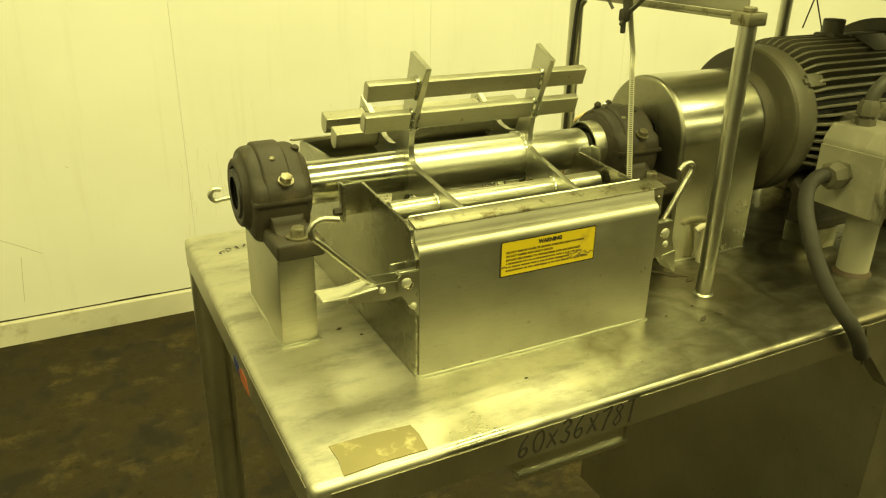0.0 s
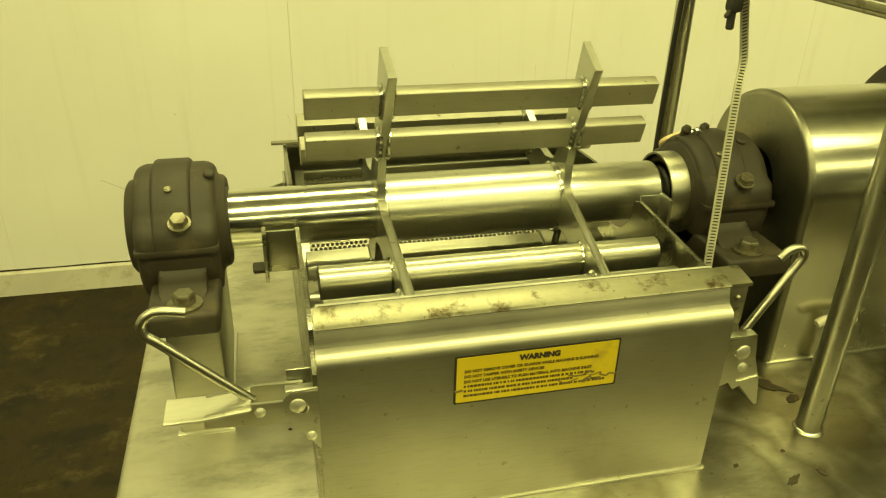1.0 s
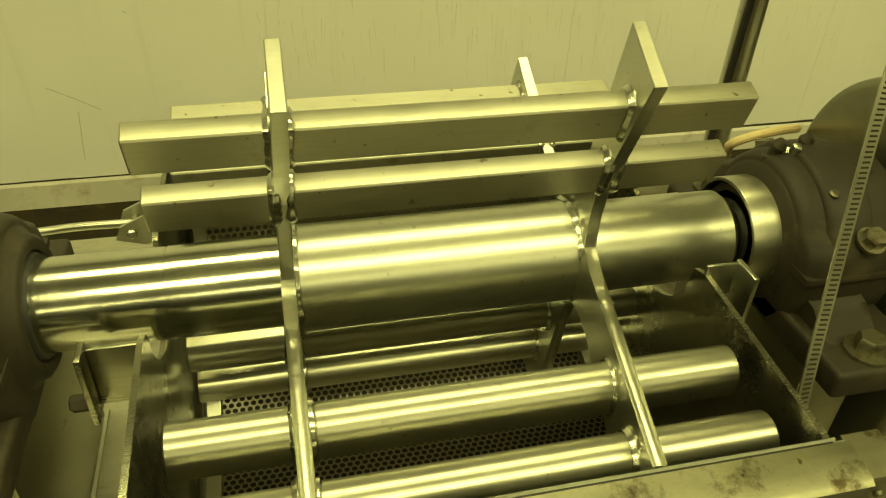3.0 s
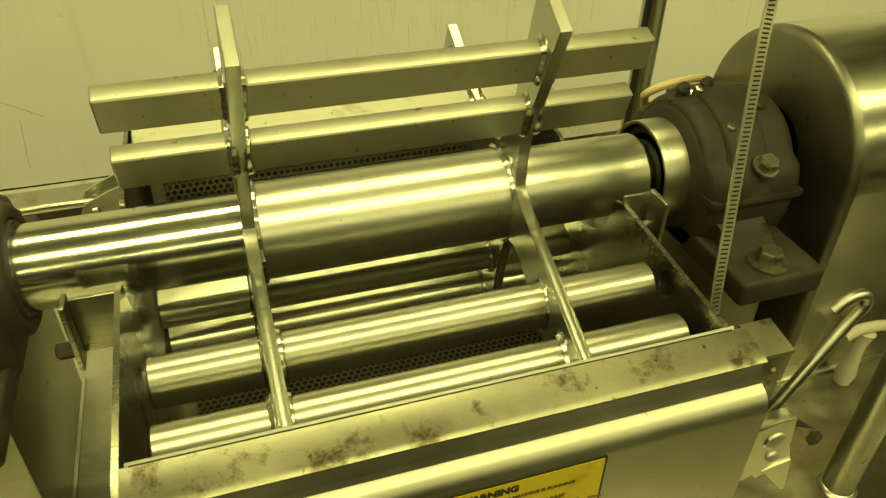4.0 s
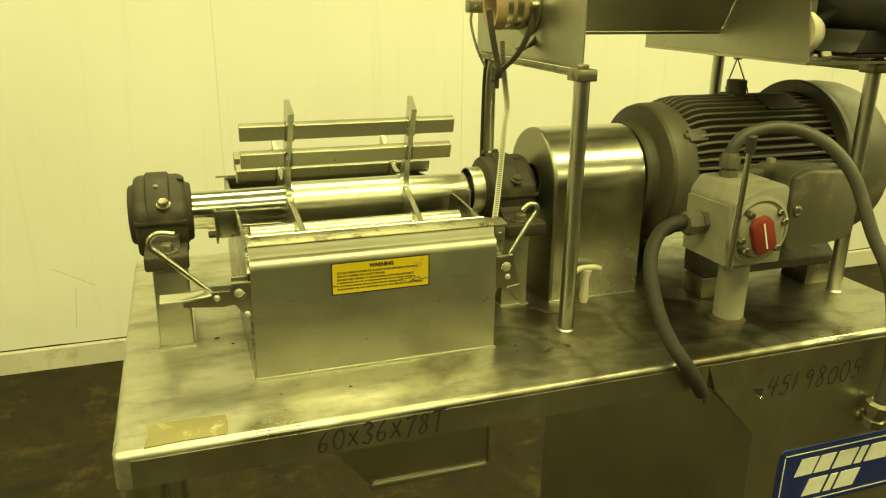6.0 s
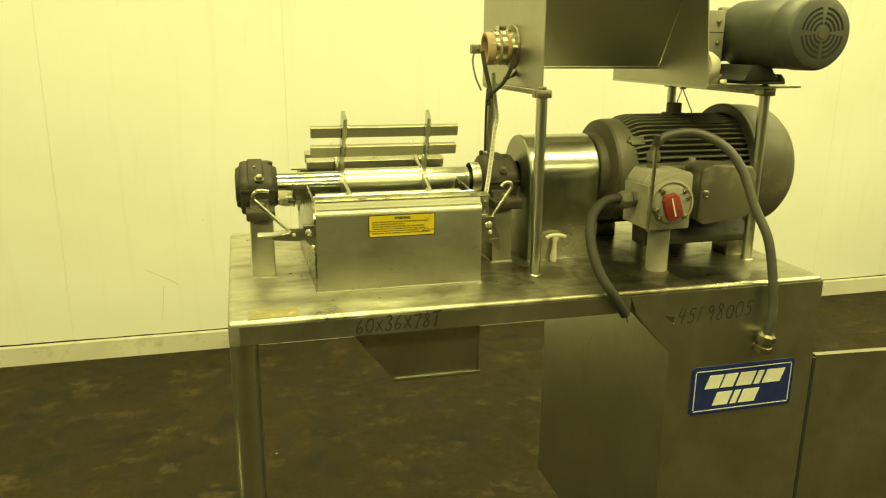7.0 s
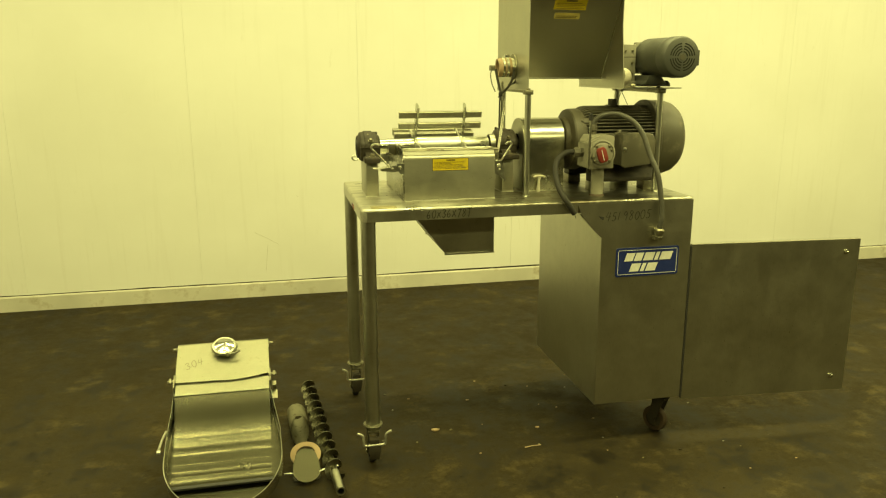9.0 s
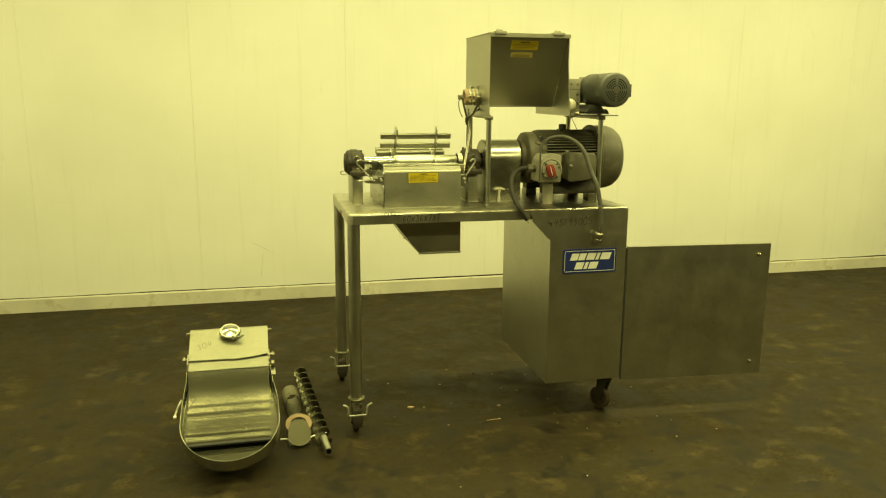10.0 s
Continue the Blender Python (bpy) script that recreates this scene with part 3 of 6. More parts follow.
for z0 in (0.1985, 0.9425):
    part("door_edge", turned(box((0.0065, 0.0032, z0), (0.8275, 0.02, z0 + 0.002)), dm), STEEL_CAB, door)
part("hinge", turned(rod((0.0, 0.004, 0.21), (0.0, 0.004, 0.94), 0.0065, 12), dm), RUBBER, door, "dark piano hinge")
for sz in (0.885, 0.272):
    part("screw_knob", turned(join(lathe([(0, 0), (0.011, 0), (0.011, 0.003), (0.007, 0.005), (0.007, 0.013), (0.005, 0.015), (0, 0.015)], (0.762, 0, sz), (0, -1, 0), 20)), dm), POLISH, door)

# outlet chute below the top
chute = thing("discharge_chute", "dull steel sheet discharge chute hung below the table", "chute", (0.45, 0.35, 0.92))
line = [(0.235, 1.109), (0.255, 1.083), (0.383, 0.921)]
side = [(0.235, 1.109), (0.383, 0.921), (0.600, 0.921), (0.600, 1.109)]
part("front_plate", prism(side, "y", 0.165, 0.168), STEEL_CAB, chute)
part("back_plate", prism(side, "y", 0.60, 0.603), STEEL_CAB, chute)
part("sloped_plate", ribbon([(0.235, 1.109), (0.383, 0.921)], "y", 0.16, 0.606, 0.003), STEEL_CAB, chute)
part("end_plate", box((0.598, 0.16, 0.921), (0.601, 0.606, 1.109)), STEEL_CAB, chute)
for y0 in (0.158, 0.60):
    part("outlet_rim", box((0.378, y0, 0.917), (0.604, y0 + 0.010, 0.925), 0.001), SATIN, chute)

# ---- writing and signs on the table ----
GLYPHS = {
    "0": [[(0.52, 0.93), (0.22, 0.86), (0.05, 0.48), (0.16, 0.06), (0.42, 0.04), (0.60, 0.42), (0.56, 0.82), (0.40, 0.95)]],
    "1": [[(0.26, 1.0), (0.18, 0.5), (0.08, 0.0)]],
    "3": [[(0.08, 0.86), (0.34, 1.0), (0.54, 0.80), (0.28, 0.55), (0.52, 0.34), (0.36, 0.02), (0.02, 0.12)]],
    "4": [[(0.28, 1.0), (0.16, 0.72), (0.04, 0.42), (0.30, 0.42), (0.62, 0.48)], [(0.56, 0.96), (0.46, 0.5), (0.34, -0.06)]],
    "5": [[(0.64, 0.98), (0.42, 0.98), (0.26, 0.94), (0.20, 0.58), (0.46, 0.56), (0.50, 0.24), (0.28, 0.0), (0.02, 0.08)]],
    "6": [[(0.44, 1.04), (0.16, 0.66), (0.04, 0.24), (0.22, 0.0), (0.46, 0.14), (0.44, 0.42), (0.18, 0.40), (0.06, 0.24)]],
    "7": [[(0.04, 0.90), (0.30, 0.94), (0.60, 0.98), (0.38, 0.50), (0.22, -0.04)]],
    "8": [[(0.52, 0.84), (0.28, 0.98), (0.14, 0.76), (0.38, 0.52), (0.48, 0.22), (0.24, 0.0), (0.06, 0.18), (0.30, 0.50), (0.56, 0.82)]],
    "9": [[(0.54, 0.80), (0.30, 0.94), (0.12, 0.68), (0.30, 0.50), (0.52, 0.74), (0.46, 0.36), (0.36, -0.04)]],
    "X": [[(0.08, 0.78), (0.30, 0.44), (0.56, 0.02)], [(0.56, 0.84), (0.30, 0.42), (0.02, 0.0)]],
    "T": [[(0.0, 0.92), (0.34, 0.96), (0.74, 1.0)], [(0.38, 0.98), (0.34, 0.5), (0.28, -0.10)]],
}


def handwriting(body, x, y, z, width, height, climb, pen, material, parent, seed, place=Matrix()):
    """Marker strokes on a face towards -y, from x on, over the width, climbing by so much; place sets them on another face."""
    rng = random.Random(seed)
    step = width / len(body)
    strokes = []
    for i, ch in enumerate(body):
        tall = height * rng.uniform(0.88, 1.06)
        foot = z + climb * i / len(body) + height * rng.uniform(-0.05, 0.05)
        for line in GLYPHS[ch]:
            pts = [(x + step * (i + u * 1.25 + 0.10 * v), y, foot + v * tall) for u, v in line]
            strokes.append(sweep(smooth_line(pts, 5), pen * rng.uniform(0.85, 1.15), 6))
    bm = join(*strokes)
    for v in bm.verts:
        v.co.y = y + (v.co.y - y) * 0.25
    part("pen_strokes", turned(bm, place), material, parent, "", 0)


marks = thing("marker_dimensions", "black marker lettering on the table lip", "writing", (0.26, -0.001, 1.12))
handwriting("60X36X78T", 0.266, -0.0016, 1.1165, 0.192, 0.033, 0.004, 0.0017, INK, marks, 3)
lot = thing("marker_lot_number", "faded marker number on the cabinet front", "writing", (1.06, -0.003, 1.08))
handwriting("45198005", 1.056, -0.0024, 1.071, 0.214, 0.041, 0.004, 0.0015, INK, lot, 8)

sign = thing("maker_sign", "blue rounded sign with white border and slanted white blocks", "sign", (1.26, -0.003, 0.88))


def rounded(x0, x1, z0, z1, r, n=6):
    return arc(x1 - r, z1 - r, r, 0, 90, n) + arc(x0 + r, z1 - r, r, 90, 180, n) + arc(x0 + r, z0 + r, r, 180, 270, n) + arc(x1 - r, z0 + r, r, 270, 360, n)


part("backing", prism(rounded(1.112, 1.413, 0.815, 0.946, 0.010), "y", -0.0045, -0.002), BLUE, sign)
part("blue_field", prism(rounded(1.1165, 1.4085, 0.8195, 0.9415, 0.008), "y", -0.0055, -0.004), BLUE, sign)
part("white_rule", join(*[box(lo, hi) for lo, hi in (((1.123, -0.0062, 0.934), (1.402, -0.005, 0.936)), ((1.123, -0.0062, 0.825), (1.402, -0.005, 0.827)), ((1.121, -0.0062, 0.829), (1.123, -0.005, 0.932)), ((1.402, -0.0062, 0.829), (1.404, -0.005, 0.932)))]), WHITE, sign)
for z0, z1, xs in ((0.886, 0.922, ((1.150, 1.190), (1.196, 1.232), (1.240, 1.286), (1.293, 1.310), (1.318, 1.372))), (0.838, 0.874, ((1.176, 1.220), (1.228, 1.245), (1.253, 1.300)))):
    for xa, xb in xs:
        s = 0.013
        part("white_block", prism([(xa, z0), (xb, z0), (xb + s, z1), (xa + s, z1)], "y", -0.0066, -0.005), WHITE, sign)

patch = thing("adhesive_patch", "brown leftover adhesive patch on the table top", "stain", (0.09, 0.04, H))
part("residue", prism([(0.040, 0.008), (0.090, 0.011), (0.146, 0.010), (0.149, 0.040), (0.147, 0.062), (0.100, 0.066), (0.042, 0.066), (0.044, 0.036)], "z", H + 0.0003, H + 0.0012), ADHESIVE, patch)
tag_or = thing("orange_sticker", "torn orange sticker on the table's end lip", "sticker", (0.0, 0.30, 1.14))
part("paper", prism([(0.290, 1.112), (0.335, 1.111), (0.345, 1.124), (0.33, 1.133), (0.300, 1.131)], "x", -0.0026, -0.0012), ORANGE, tag_or)
part("dark_paper", prism([(0.346, 1.112), (0.375, 1.113), (0.380, 1.130), (0.350, 1.131)], "x", -0.0024, -0.0012), BLUE, tag_or)
scrawl = thing("marker_scrawl", "small black marker scrawl on the table top", "writing", (0.07, 0.70, H))
rng = random.Random(4)
for k in range(4):
    px, py = 0.052 + k * 0.014, 0.702 + k * 0.005
    pts = [(px + rng.uniform(-0.006, 0.006), py + rng.uniform(-0.009, 0.009), H + 0.0008) for _ in range(5)]
    part("stroke", sweep(smooth_line(pts, 4), 0, flat=(0.0012, 0.0006), up=(1, 0.3, 0)), INK, scrawl)

# ---- the mill: housing, rotor, bearings ----
AY, AZ = 0.41, 1.380   # middle of the spiders
SZ = 1.3745             # shaft and bearings
BX0, BX1, BY0, BY1 = 0.202, 0.598, 0.153, 0.655

mill = thing("mill_housing", "open stainless mill housing box bolted on the table", "machine housing", (0.4, 0.41, H))
front = [(BY0, H - 0.02), (BY0, 1.3425), (0.1539, 1.3492), (0.1567, 1.3538), (0.1605, 1.3568), (0.1650, 1.3590), (0.1672, 1.3640), (0.1692, 1.3730), (0.171, 1.376), (0.196, 1.381), (0.196, 1.378), (0.1730, 1.3725), (0.1700, 1.3600), (0.167, 1.354), (0.161, 1.350), (0.158, 1.345), (0.157, 1.338), (0.157, H - 0.02)]
part("front_wall", prism(front, "x", BX0, BX1), STEEL_BOX, mill)
rim = part("front_rim", prism([(0.1675, 1.3755), (0.193, 1.3812), (0.193, 1.3840), (0.170, 1.3795), (0.1665, 1.377)], "x", BX0 + 0.001, BX1), RIM_RUST, mill, "weathered flat rim with brown stains")
part("rim_edge", ribbon([(0.1935, 1.3805), (0.1965, 1.3845)], "x", BX0 + 0.004, BX1 - 0.008, 0.0012), SATIN, mill, "thin bright sheet edge behind the rim")
part("rim_gap", box((BX0 + 0.006, 0.1931, 1.3795), (BX1 - 0.010, 0.1945, 1.3838)), INK, mill, "dark gap behind the rim")
part("rim_tab", join(prism([(0.172, 1.372), (0.200, 1.377), (0.200, 1.380), (0.172, 1.3755)], "x", BX1 + 0.0005, BX1 + 0.026), box((BX1 + 0.003, 0.173, 1.330), (BX1 + 0.023, 0.177, 1.3735), 0.001), rod((BX1 + 0.013, 0.1735, 1.360), (BX1 + 0.013, 0.170, 1.360), 0.003, 10)), STEEL_RIM, mill)
back = [(2 * AY - y, z) for y, z in front]
part("back_wall", prism(back, "x", BX0, BX1), STEEL_BOX, mill)
part("back_rim", prism([(2 * AY - y, z) for y, z in ((0.1675, 1.3755), (0.193, 1.3812), (0.193, 1.3840), (0.170, 1.3795), (0.1665, 1.377))], "x", BX0 - 0.02, BX1 + 0.02), STEEL_RIM, mill)
notch = arc(AY, AZ, 0.050, 184, 356, 20)
wall = [(BY0 + 0.003, H - 0.02), (BY0 + 0.003, 1.340), (0.170, 1.358), (0.174, 1.374), (0.190, 1.379), (0.345, 1.388)] + [(0.358, 1.384)] + notch + [(2 * AY - 0.358, 1.384), (2 * AY - 0.345, 1.388), (2 * AY - 0.190, 1.379), (2 * AY - 0.174, 1.374), (2 * AY - 0.170, 1.358), (2 * AY - BY0 - 0.003, 1.340), (2 * AY - BY0 - 0.003, H - 0.02)]
part("side_wall", prism(wall, "x", BX0 - 0.004, BX0), SIDE, mill)
part("side_wall", prism(wall, "x", BX1 - 0.010, BX1 - 0.006), SIDE, mill)
# flat black sheet gives the darkness of the outlet; no hole is cut
part("opening_shade_sheet", box((BX0 + 0.010, BY0 + 0.012, H + 0.0004), (BX1 - 0.014, BY1 - 0.012, H + 0.0014)), RUBBER, mill, "black sheet standing for the dark opening to the chute")
part("weld_seam", join(box((BX0 - 0.003, BY0 - 0.004, H - 0.001), (BX1 + 0.003, BY0 + 0.001, H + 0.004), 0.002), box((BX0 - 0.004, BY0, H - 0.001), (BX0 + 0.001, BY1, H + 0.004), 0.002)), SATIN, mill)


def lug(x, way):
    """A bent tab on the end wall with a bolt through its flange."""
    t = join(
        box((min(x, x + way * 0.034), 0.344, 1.340), (max(x, x + way * 0.034), 0.347, 1.388), 0.001),
        box((min(x + way * 0.034, x + way * 0.038), 0.330, 1.335), (max(x + way * 0.034, x + way * 0.038), 0.349, 1.392), 0.001),
    )
    ob = part("bent_lug", t, SIDE, mill)
    part("lug_bolt", join(rod((x + way * 0.036, 0.338, 1.350), (x + way * 0.050, 0.338, 1.350), 0.006, 6)), CAST, ob)
    return ob


lug(BX0, -1)
small = join(box((BX1 - 0.01, 0.344, 1.368), (BX1 + 0.016, 0.347, 1.396), 0.001), box((BX1 + 0.014, 0.322, 1.330), (BX1 + 0.018, 0.347, 1.398), 0.001))
part("bent_lug", small, SATIN, mill)

screen = thing("perforated_screen", "curved perforated steel screen inside the mill", "screen", (0.4, AY, H))
sb = bmesh.new()
uvl = sb.loops.layers.uv.new("UVMap")
SR, n = 0.205, 40
grid = [[sb.verts.new((x, AY + SR * math.cos(a), AZ + SR * math.sin(a))) for a in np.linspace(math.pi * 1.06, math.pi * 1.94, n)] for x in (BX0 + 0.012, BX1 - 0.018)]
for i in range(n - 1):
    f = sb.faces.new((grid[0][i], grid[1][i], grid[1][i + 1], grid[0][i + 1]))
    for lp, (u, v) in zip(f.loops, ((0, i), (1, i), (1, i + 1), (0, i + 1))):
        lp[uvl].uv = (u * (BX1 - BX0 - 0.03), v * SR * math.pi * 0.88 / (n - 1))
part("mesh_sheet", sb, SCREEN, screen)
for a in (1.06, 1.94):
    y, z = AY + SR * math.cos(math.pi * a), AZ + SR * math.sin(math.pi * a)
    part("screen_edge", box((BX0 + 0.012, y - 0.004, z - 0.006), (BX1 - 0.018, y + 0.004, z + 0.006), 0.002), SATIN, screen)
for x in (BX0 + 0.008, BX1 - 0.026):
    ring = [(AY + r * math.cos(math.pi * a), AZ + r * math.sin(math.pi * a)) for r, turn in ((SR + 0.004, 1), (SR - 0.008, -1)) for a in np.linspace(1.05, 1.95, 30)[::turn]]
    part("screen_rail", prism(ring, "x", x, x + 0.012), SATIN, screen)

rotor = thing("mill_rotor", "polished steel hammer mill rotor with welded beater bars", "rotor", (0.4, AY, AZ))


def turned_shaft(x0, x1, r, lip=0.002):
    return lathe([(0, x0), (r - lip, x0), (r, x0 + lip), (r, x1 - lip), (r - lip, x1), (0, x1)], (0, AY, SZ), (1, 0, 0), 64)


part("shaft", turned_shaft(0.035, 0.80, 0.024), POLISH, rotor)
part("drive_end_sleeve", lathe([(0.02, 0.128), (0.0315, 0.128), (0.0328, 0.130), (0.0328, 0.2137), (0.0324, 0.2138), (0.0324, 0.2150), (0.0332, 0.2151), (0.0336, 0.290), (0.02, 0.290)], (0, AY, SZ), (1, 0, 0), 64), MIRROR, rotor, "mirror-polished turned sleeve")
middle = part("middle_sleeve", turned_shaft(0.2975, 0.507, 0.0392, 0.003), TUBE, rotor, "satin steel tube between the spiders")
part("motor_end_sleeve", lathe([(0.02, 0.512), (0.0358, 0.512), (0.0358, 0.604), (0.0352, 0.605), (0.0352, 0.632), (0.033, 0.635), (0.02, 0.635)], (0, AY, SZ), (1, 0, 0), 64), TUBE, rotor)
part("flinger_collar", lathe([(0.0425, 0.641), (0.0450, 0.641), (0.0455, 0.642), (0.0455, 0.676), (0.0425, 0.676), (0.0425, 0.641)], (0, AY, SZ), (1, 0, 0), 56), COLLAR, rotor)
# added black filler that paints the dark hollow between collar and shaft
part("gap_shade_ring", lathe([(0.022, 0.648), (0.0405, 0.648), (0.0405, 0.668), (0.022, 0.668)], (0, AY, SZ), (1, 0, 0), 40), RUBBER, rotor, "black ring standing for the shade inside the hollow collar")

# beater bars: radius, angle of each arm in the plane of the spider, D section with the flat side leading
ARMS = [(107.5, (0.092, 0.1435), 0.184), (17.0, (0.105, 0.154), 0.186), (190.0, (0.130, 0.182), 0.203), (286.0, (0.0915, 0.1435), 0.184)]
# foot of each spider plate along the axis, its slant to the front and its lean upwards
SPIDERS = [(0.293, 0.0, 0.033), (0.513, 0.13, 0.045)]


def spider_x(plate, y, z):
    x, slant, lean = plate
    return x + slant * (min(y, AY) - AY) + lean * max(0.0, z - AZ)



def spider(plate):
    """One flat plate: a hub disc flowing into four arms; the two lower arms have rounded edges."""
    pts = []
    for ang, radii, tip in sorted(ARMS):
        c, s = math.cos(radians(ang)), math.sin(radians(ang))
        prof = [(0.030, -0.026), (0.048, -0.024), (0.075, -0.021), (0.12, -0.024), (tip, -0.029), (tip, 0.029), (0.12, 0.019), (0.075, 0.012), (0.050, 0.016), (0.030, 0.026)]
        pts += [(AY + c * r - s * w, AZ + s * r + c * w) for r, w in prof]
    out = prism(pts, "x", -0.0046, 0.0046)
    soft, crisp = [], []
    for e in out.edges:
        a, b = e.verts[0].co, e.verts[1].co
        if abs(a.x - b.x) < 1e-6:
            mid = (a + b) / 2
            turn = math.degrees(math.atan2(mid.z - AZ, mid.y - AY)) % 360
            (soft if 165 < turn < 300 else crisp).append(e)
    bmesh.ops.bevel(out, geom=crisp, offset=0.0007, segments=1, profile=0.5, affect="EDGES")
    soft = [e for e in soft if e.is_valid]
    bmesh.ops.bevel(out, geom=soft, offset=0.0042, segments=4, profile=0.5, affect="EDGES")
    for v in out.verts:
        v.co.x += spider_x(plate, v.co.y, v.co.z)
    return out


def weld_ring(line, r, seed):
    """An uneven bead of weld metal along a closed line."""
    rng = random.Random(seed)
    pts = [Vector(p) for p in line]
    fine = []
    for p, q in zip(pts, pts[1:] + pts[:1]):
        n = max(1, round((q - p).length / 0.0022))
        fine += [p.lerp(q, k / n) for k in range(n)]
    n = len(fine)
    soft = [(fine[i - 1] + 2 * fine[i] + fine[(i + 1) % n]) / 4 for i in range(n)]
    mid = sum(soft, Vector()) / n
    bm, rings, size = bmesh.new(), [], r
    for i, q in enumerate(soft):
        d = (soft[(i + 1) % n] - soft[i - 1]).normalized()
        size = min(r * 1.3, max(r * 0.7, size + rng.uniform(-0.25, 0.25) * r))
        ax = Vector((1, 0, 0))
        out = ax.cross(d).normalized()
        if out.dot(q - mid) < 0:
            out = -out
        rings.append([bm.verts.new(q + size * (math.cos(a) * ax + math.sin(a) * out)) for a in np.linspace(0, 2 * math.pi, 7, endpoint=False)])
    for a, b in zip(rings, rings[1:] + rings[:1]):
        for i in range(7):
            bm.faces.new((a[i], a[(i + 1) % 7], b[(i + 1) % 7], b[i]))
    return bm


for plate in SPIDERS:
    part("spider", spider(plate), SATIN, rotor, "flat steel spider plate with four arms")
for ang, radii, tip in ARMS:
    c, s = math.cos(radians(ang)), math.sin(radians(ang))
    for k, r in enumerate(radii):
        half, d = (0.0155, 0.010) if ang == 190.0 else (0.0135, 0.015)
        sec = [(-half, d), (half, d)] + [(half * math.cos(a), -d * 0.2 - half * math.sin(a)) for a in np.linspace(0, math.pi, 10)]
        if ang == 107.5:
            sec = [(-half, d), (half, d), (half + 0.001, 0.001), (half * 0.6, -0.003), (-half * 0.6, -0.003), (-half, 0.001)]
        # leading flat faces the way the arm swings
        poly = [(AY + c * (r + u) - s * w * 1.0, AZ + s * (r + u) + c * w) for u, w in sec]
        bar = part("beater_bar", prism(poly, "x", 0.215 if ang < 200 else 0.211, 0.592 if ang != 190.0 else 0.578, 0.001, 1), BARS if ang < 180 else LOWBAR, rotor)
        for plate in SPIDERS:
            for e in (-1, 1):
                ring = [(spider_x(plate, y, z) + e * 0.0048, y, z) for y, z in poly]
                part("weld_bead", weld_ring(ring, 0.0034, int(ang) + 10 * k + e), POLISH, bar)

for x in (0.2995, 0.5055):
    part("weld_bead", weld_ring([(x, AY + 0.0388 * math.cos(a), SZ + 0.0388 * math.sin(a)) for a in np.linspace(0, 2 * math.pi, 48, endpoint=False)], 0.0036, int(x * 1000)), POLISH, middle)


def pillow_block(name, x, neck):
    """A split pillow block on its steel pedestal top; built round the origin and then set at x. neck: whether it has a slim neck towards the rotor."""
    t = thing(name, "dusty dark cast iron pillow block bearing bolted on its pedestal", "bearing", (0, 0, 0), "pillow blocks")
    e, f, b = (-0.030, 0.019, 0.010) if neck else (-0.040, 0.0, 0.0)
    start = [(0.028, -0.052), (0.039, -0.052), (0.040, -0.036), (0.054, -0.032), (0.060, -0.028)] if neck else [(0.028, -0.044), (0.037, -0.044), (0.039, -0.049), (0.046, -0.0505), (0.0495, -0.048), (0.051, -0.043), (0.056, -0.040), (0.060, -0.036)]
    base = join(
        box((-0.030, -0.136, 0.0), (0.038 + f * 0.7, 0.136, 0.025), 0.005, 3),
        prism([(-0.126, 0.018), (-0.098, 0.0275), (-0.078, 0.036), (-0.066, 0.050), (0.066, 0.050), (0.078, 0.036), (0.098, 0.0275), (0.126, 0.018)], "x", -0.020, 0.026, 0.005, 3),
        loft([(-0.054, 0.0), (-0.061, 0.010), (-0.069, 0.024), (-0.0735, 0.042), (-0.0745, 0.0592), (0.0745, 0.0592), (0.0735, 0.042), (0.069, 0.024), (0.061, 0.010), (0.054, 0.0)], [(e, 0.90), (e + 0.003, 0.955), (e + 0.008, 0.99), (e + 0.013, 1.0), (f + 0.027, 1.0), (f + 0.032, 0.99), (f + 0.037, 0.955), (f + 0.040, 0.90)]),
        lathe(start + [(0.0615, e + 0.010), (0.0615, f + 0.028), (0.060, f + 0.036), (0.056, f + 0.040), (0.051, f + 0.043), (0.0495, f + 0.048), (0.046, f + 0.0505), (0.039, f + 0.049), (0.037, f + 0.044), (0.028, f + 0.044)], (0, 0, 0.060), (1, 0, 0), 56),
    )
    body = part("housing", base, CAST, t, "", 50)
    dome = [(-0.0755, 0.0605), (-0.0755, 0.068), (-0.0740, 0.076), (-0.070, 0.086)] + arc(0, 0.060, 0.0660, 150, 30, 26) + [(0.070, 0.086), (0.0740, 0.076), (0.0755, 0.068), (0.0755, 0.0605)]
    band = [(-0.0770, 0.0610), (-0.0765, 0.072), (-0.0735, 0.086)] + arc(0, 0.060, 0.0705, 150, 30, 26) + [(0.0735, 0.086), (0.0765, 0.072), (0.0770, 0.0610)]
    b0 = max(e + 0.004, b - 0.022)
    cap = join(
        loft(dome, [(e, 0.90), (e + 0.002, 0.945), (e + 0.006, 0.98), (e + 0.011, 1.0), (f + 0.029, 1.0), (f + 0.034, 0.98), (f + 0.038, 0.945), (f + 0.040, 0.90)]),
        loft([(-0.0775, 0.0596), (-0.0785, 0.0620), (-0.0775, 0.0655), (0.0775, 0.0655), (0.0785, 0.0620), (0.0775, 0.0596)], [(e - 0.001, 0.97), (e + 0.002, 1.0), (f + 0.038, 1.0), (f + 0.041, 0.97)]),
        loft(band, [(b0, 0.94), (b0 + 0.002, 0.985), (b0 + 0.004, 1.0), (b + 0.013, 1.0), (b + 0.015, 0.985), (b + 0.017, 0.94)]),
    )
    part("bearing_cap", cap, CAST, t, "", 50)
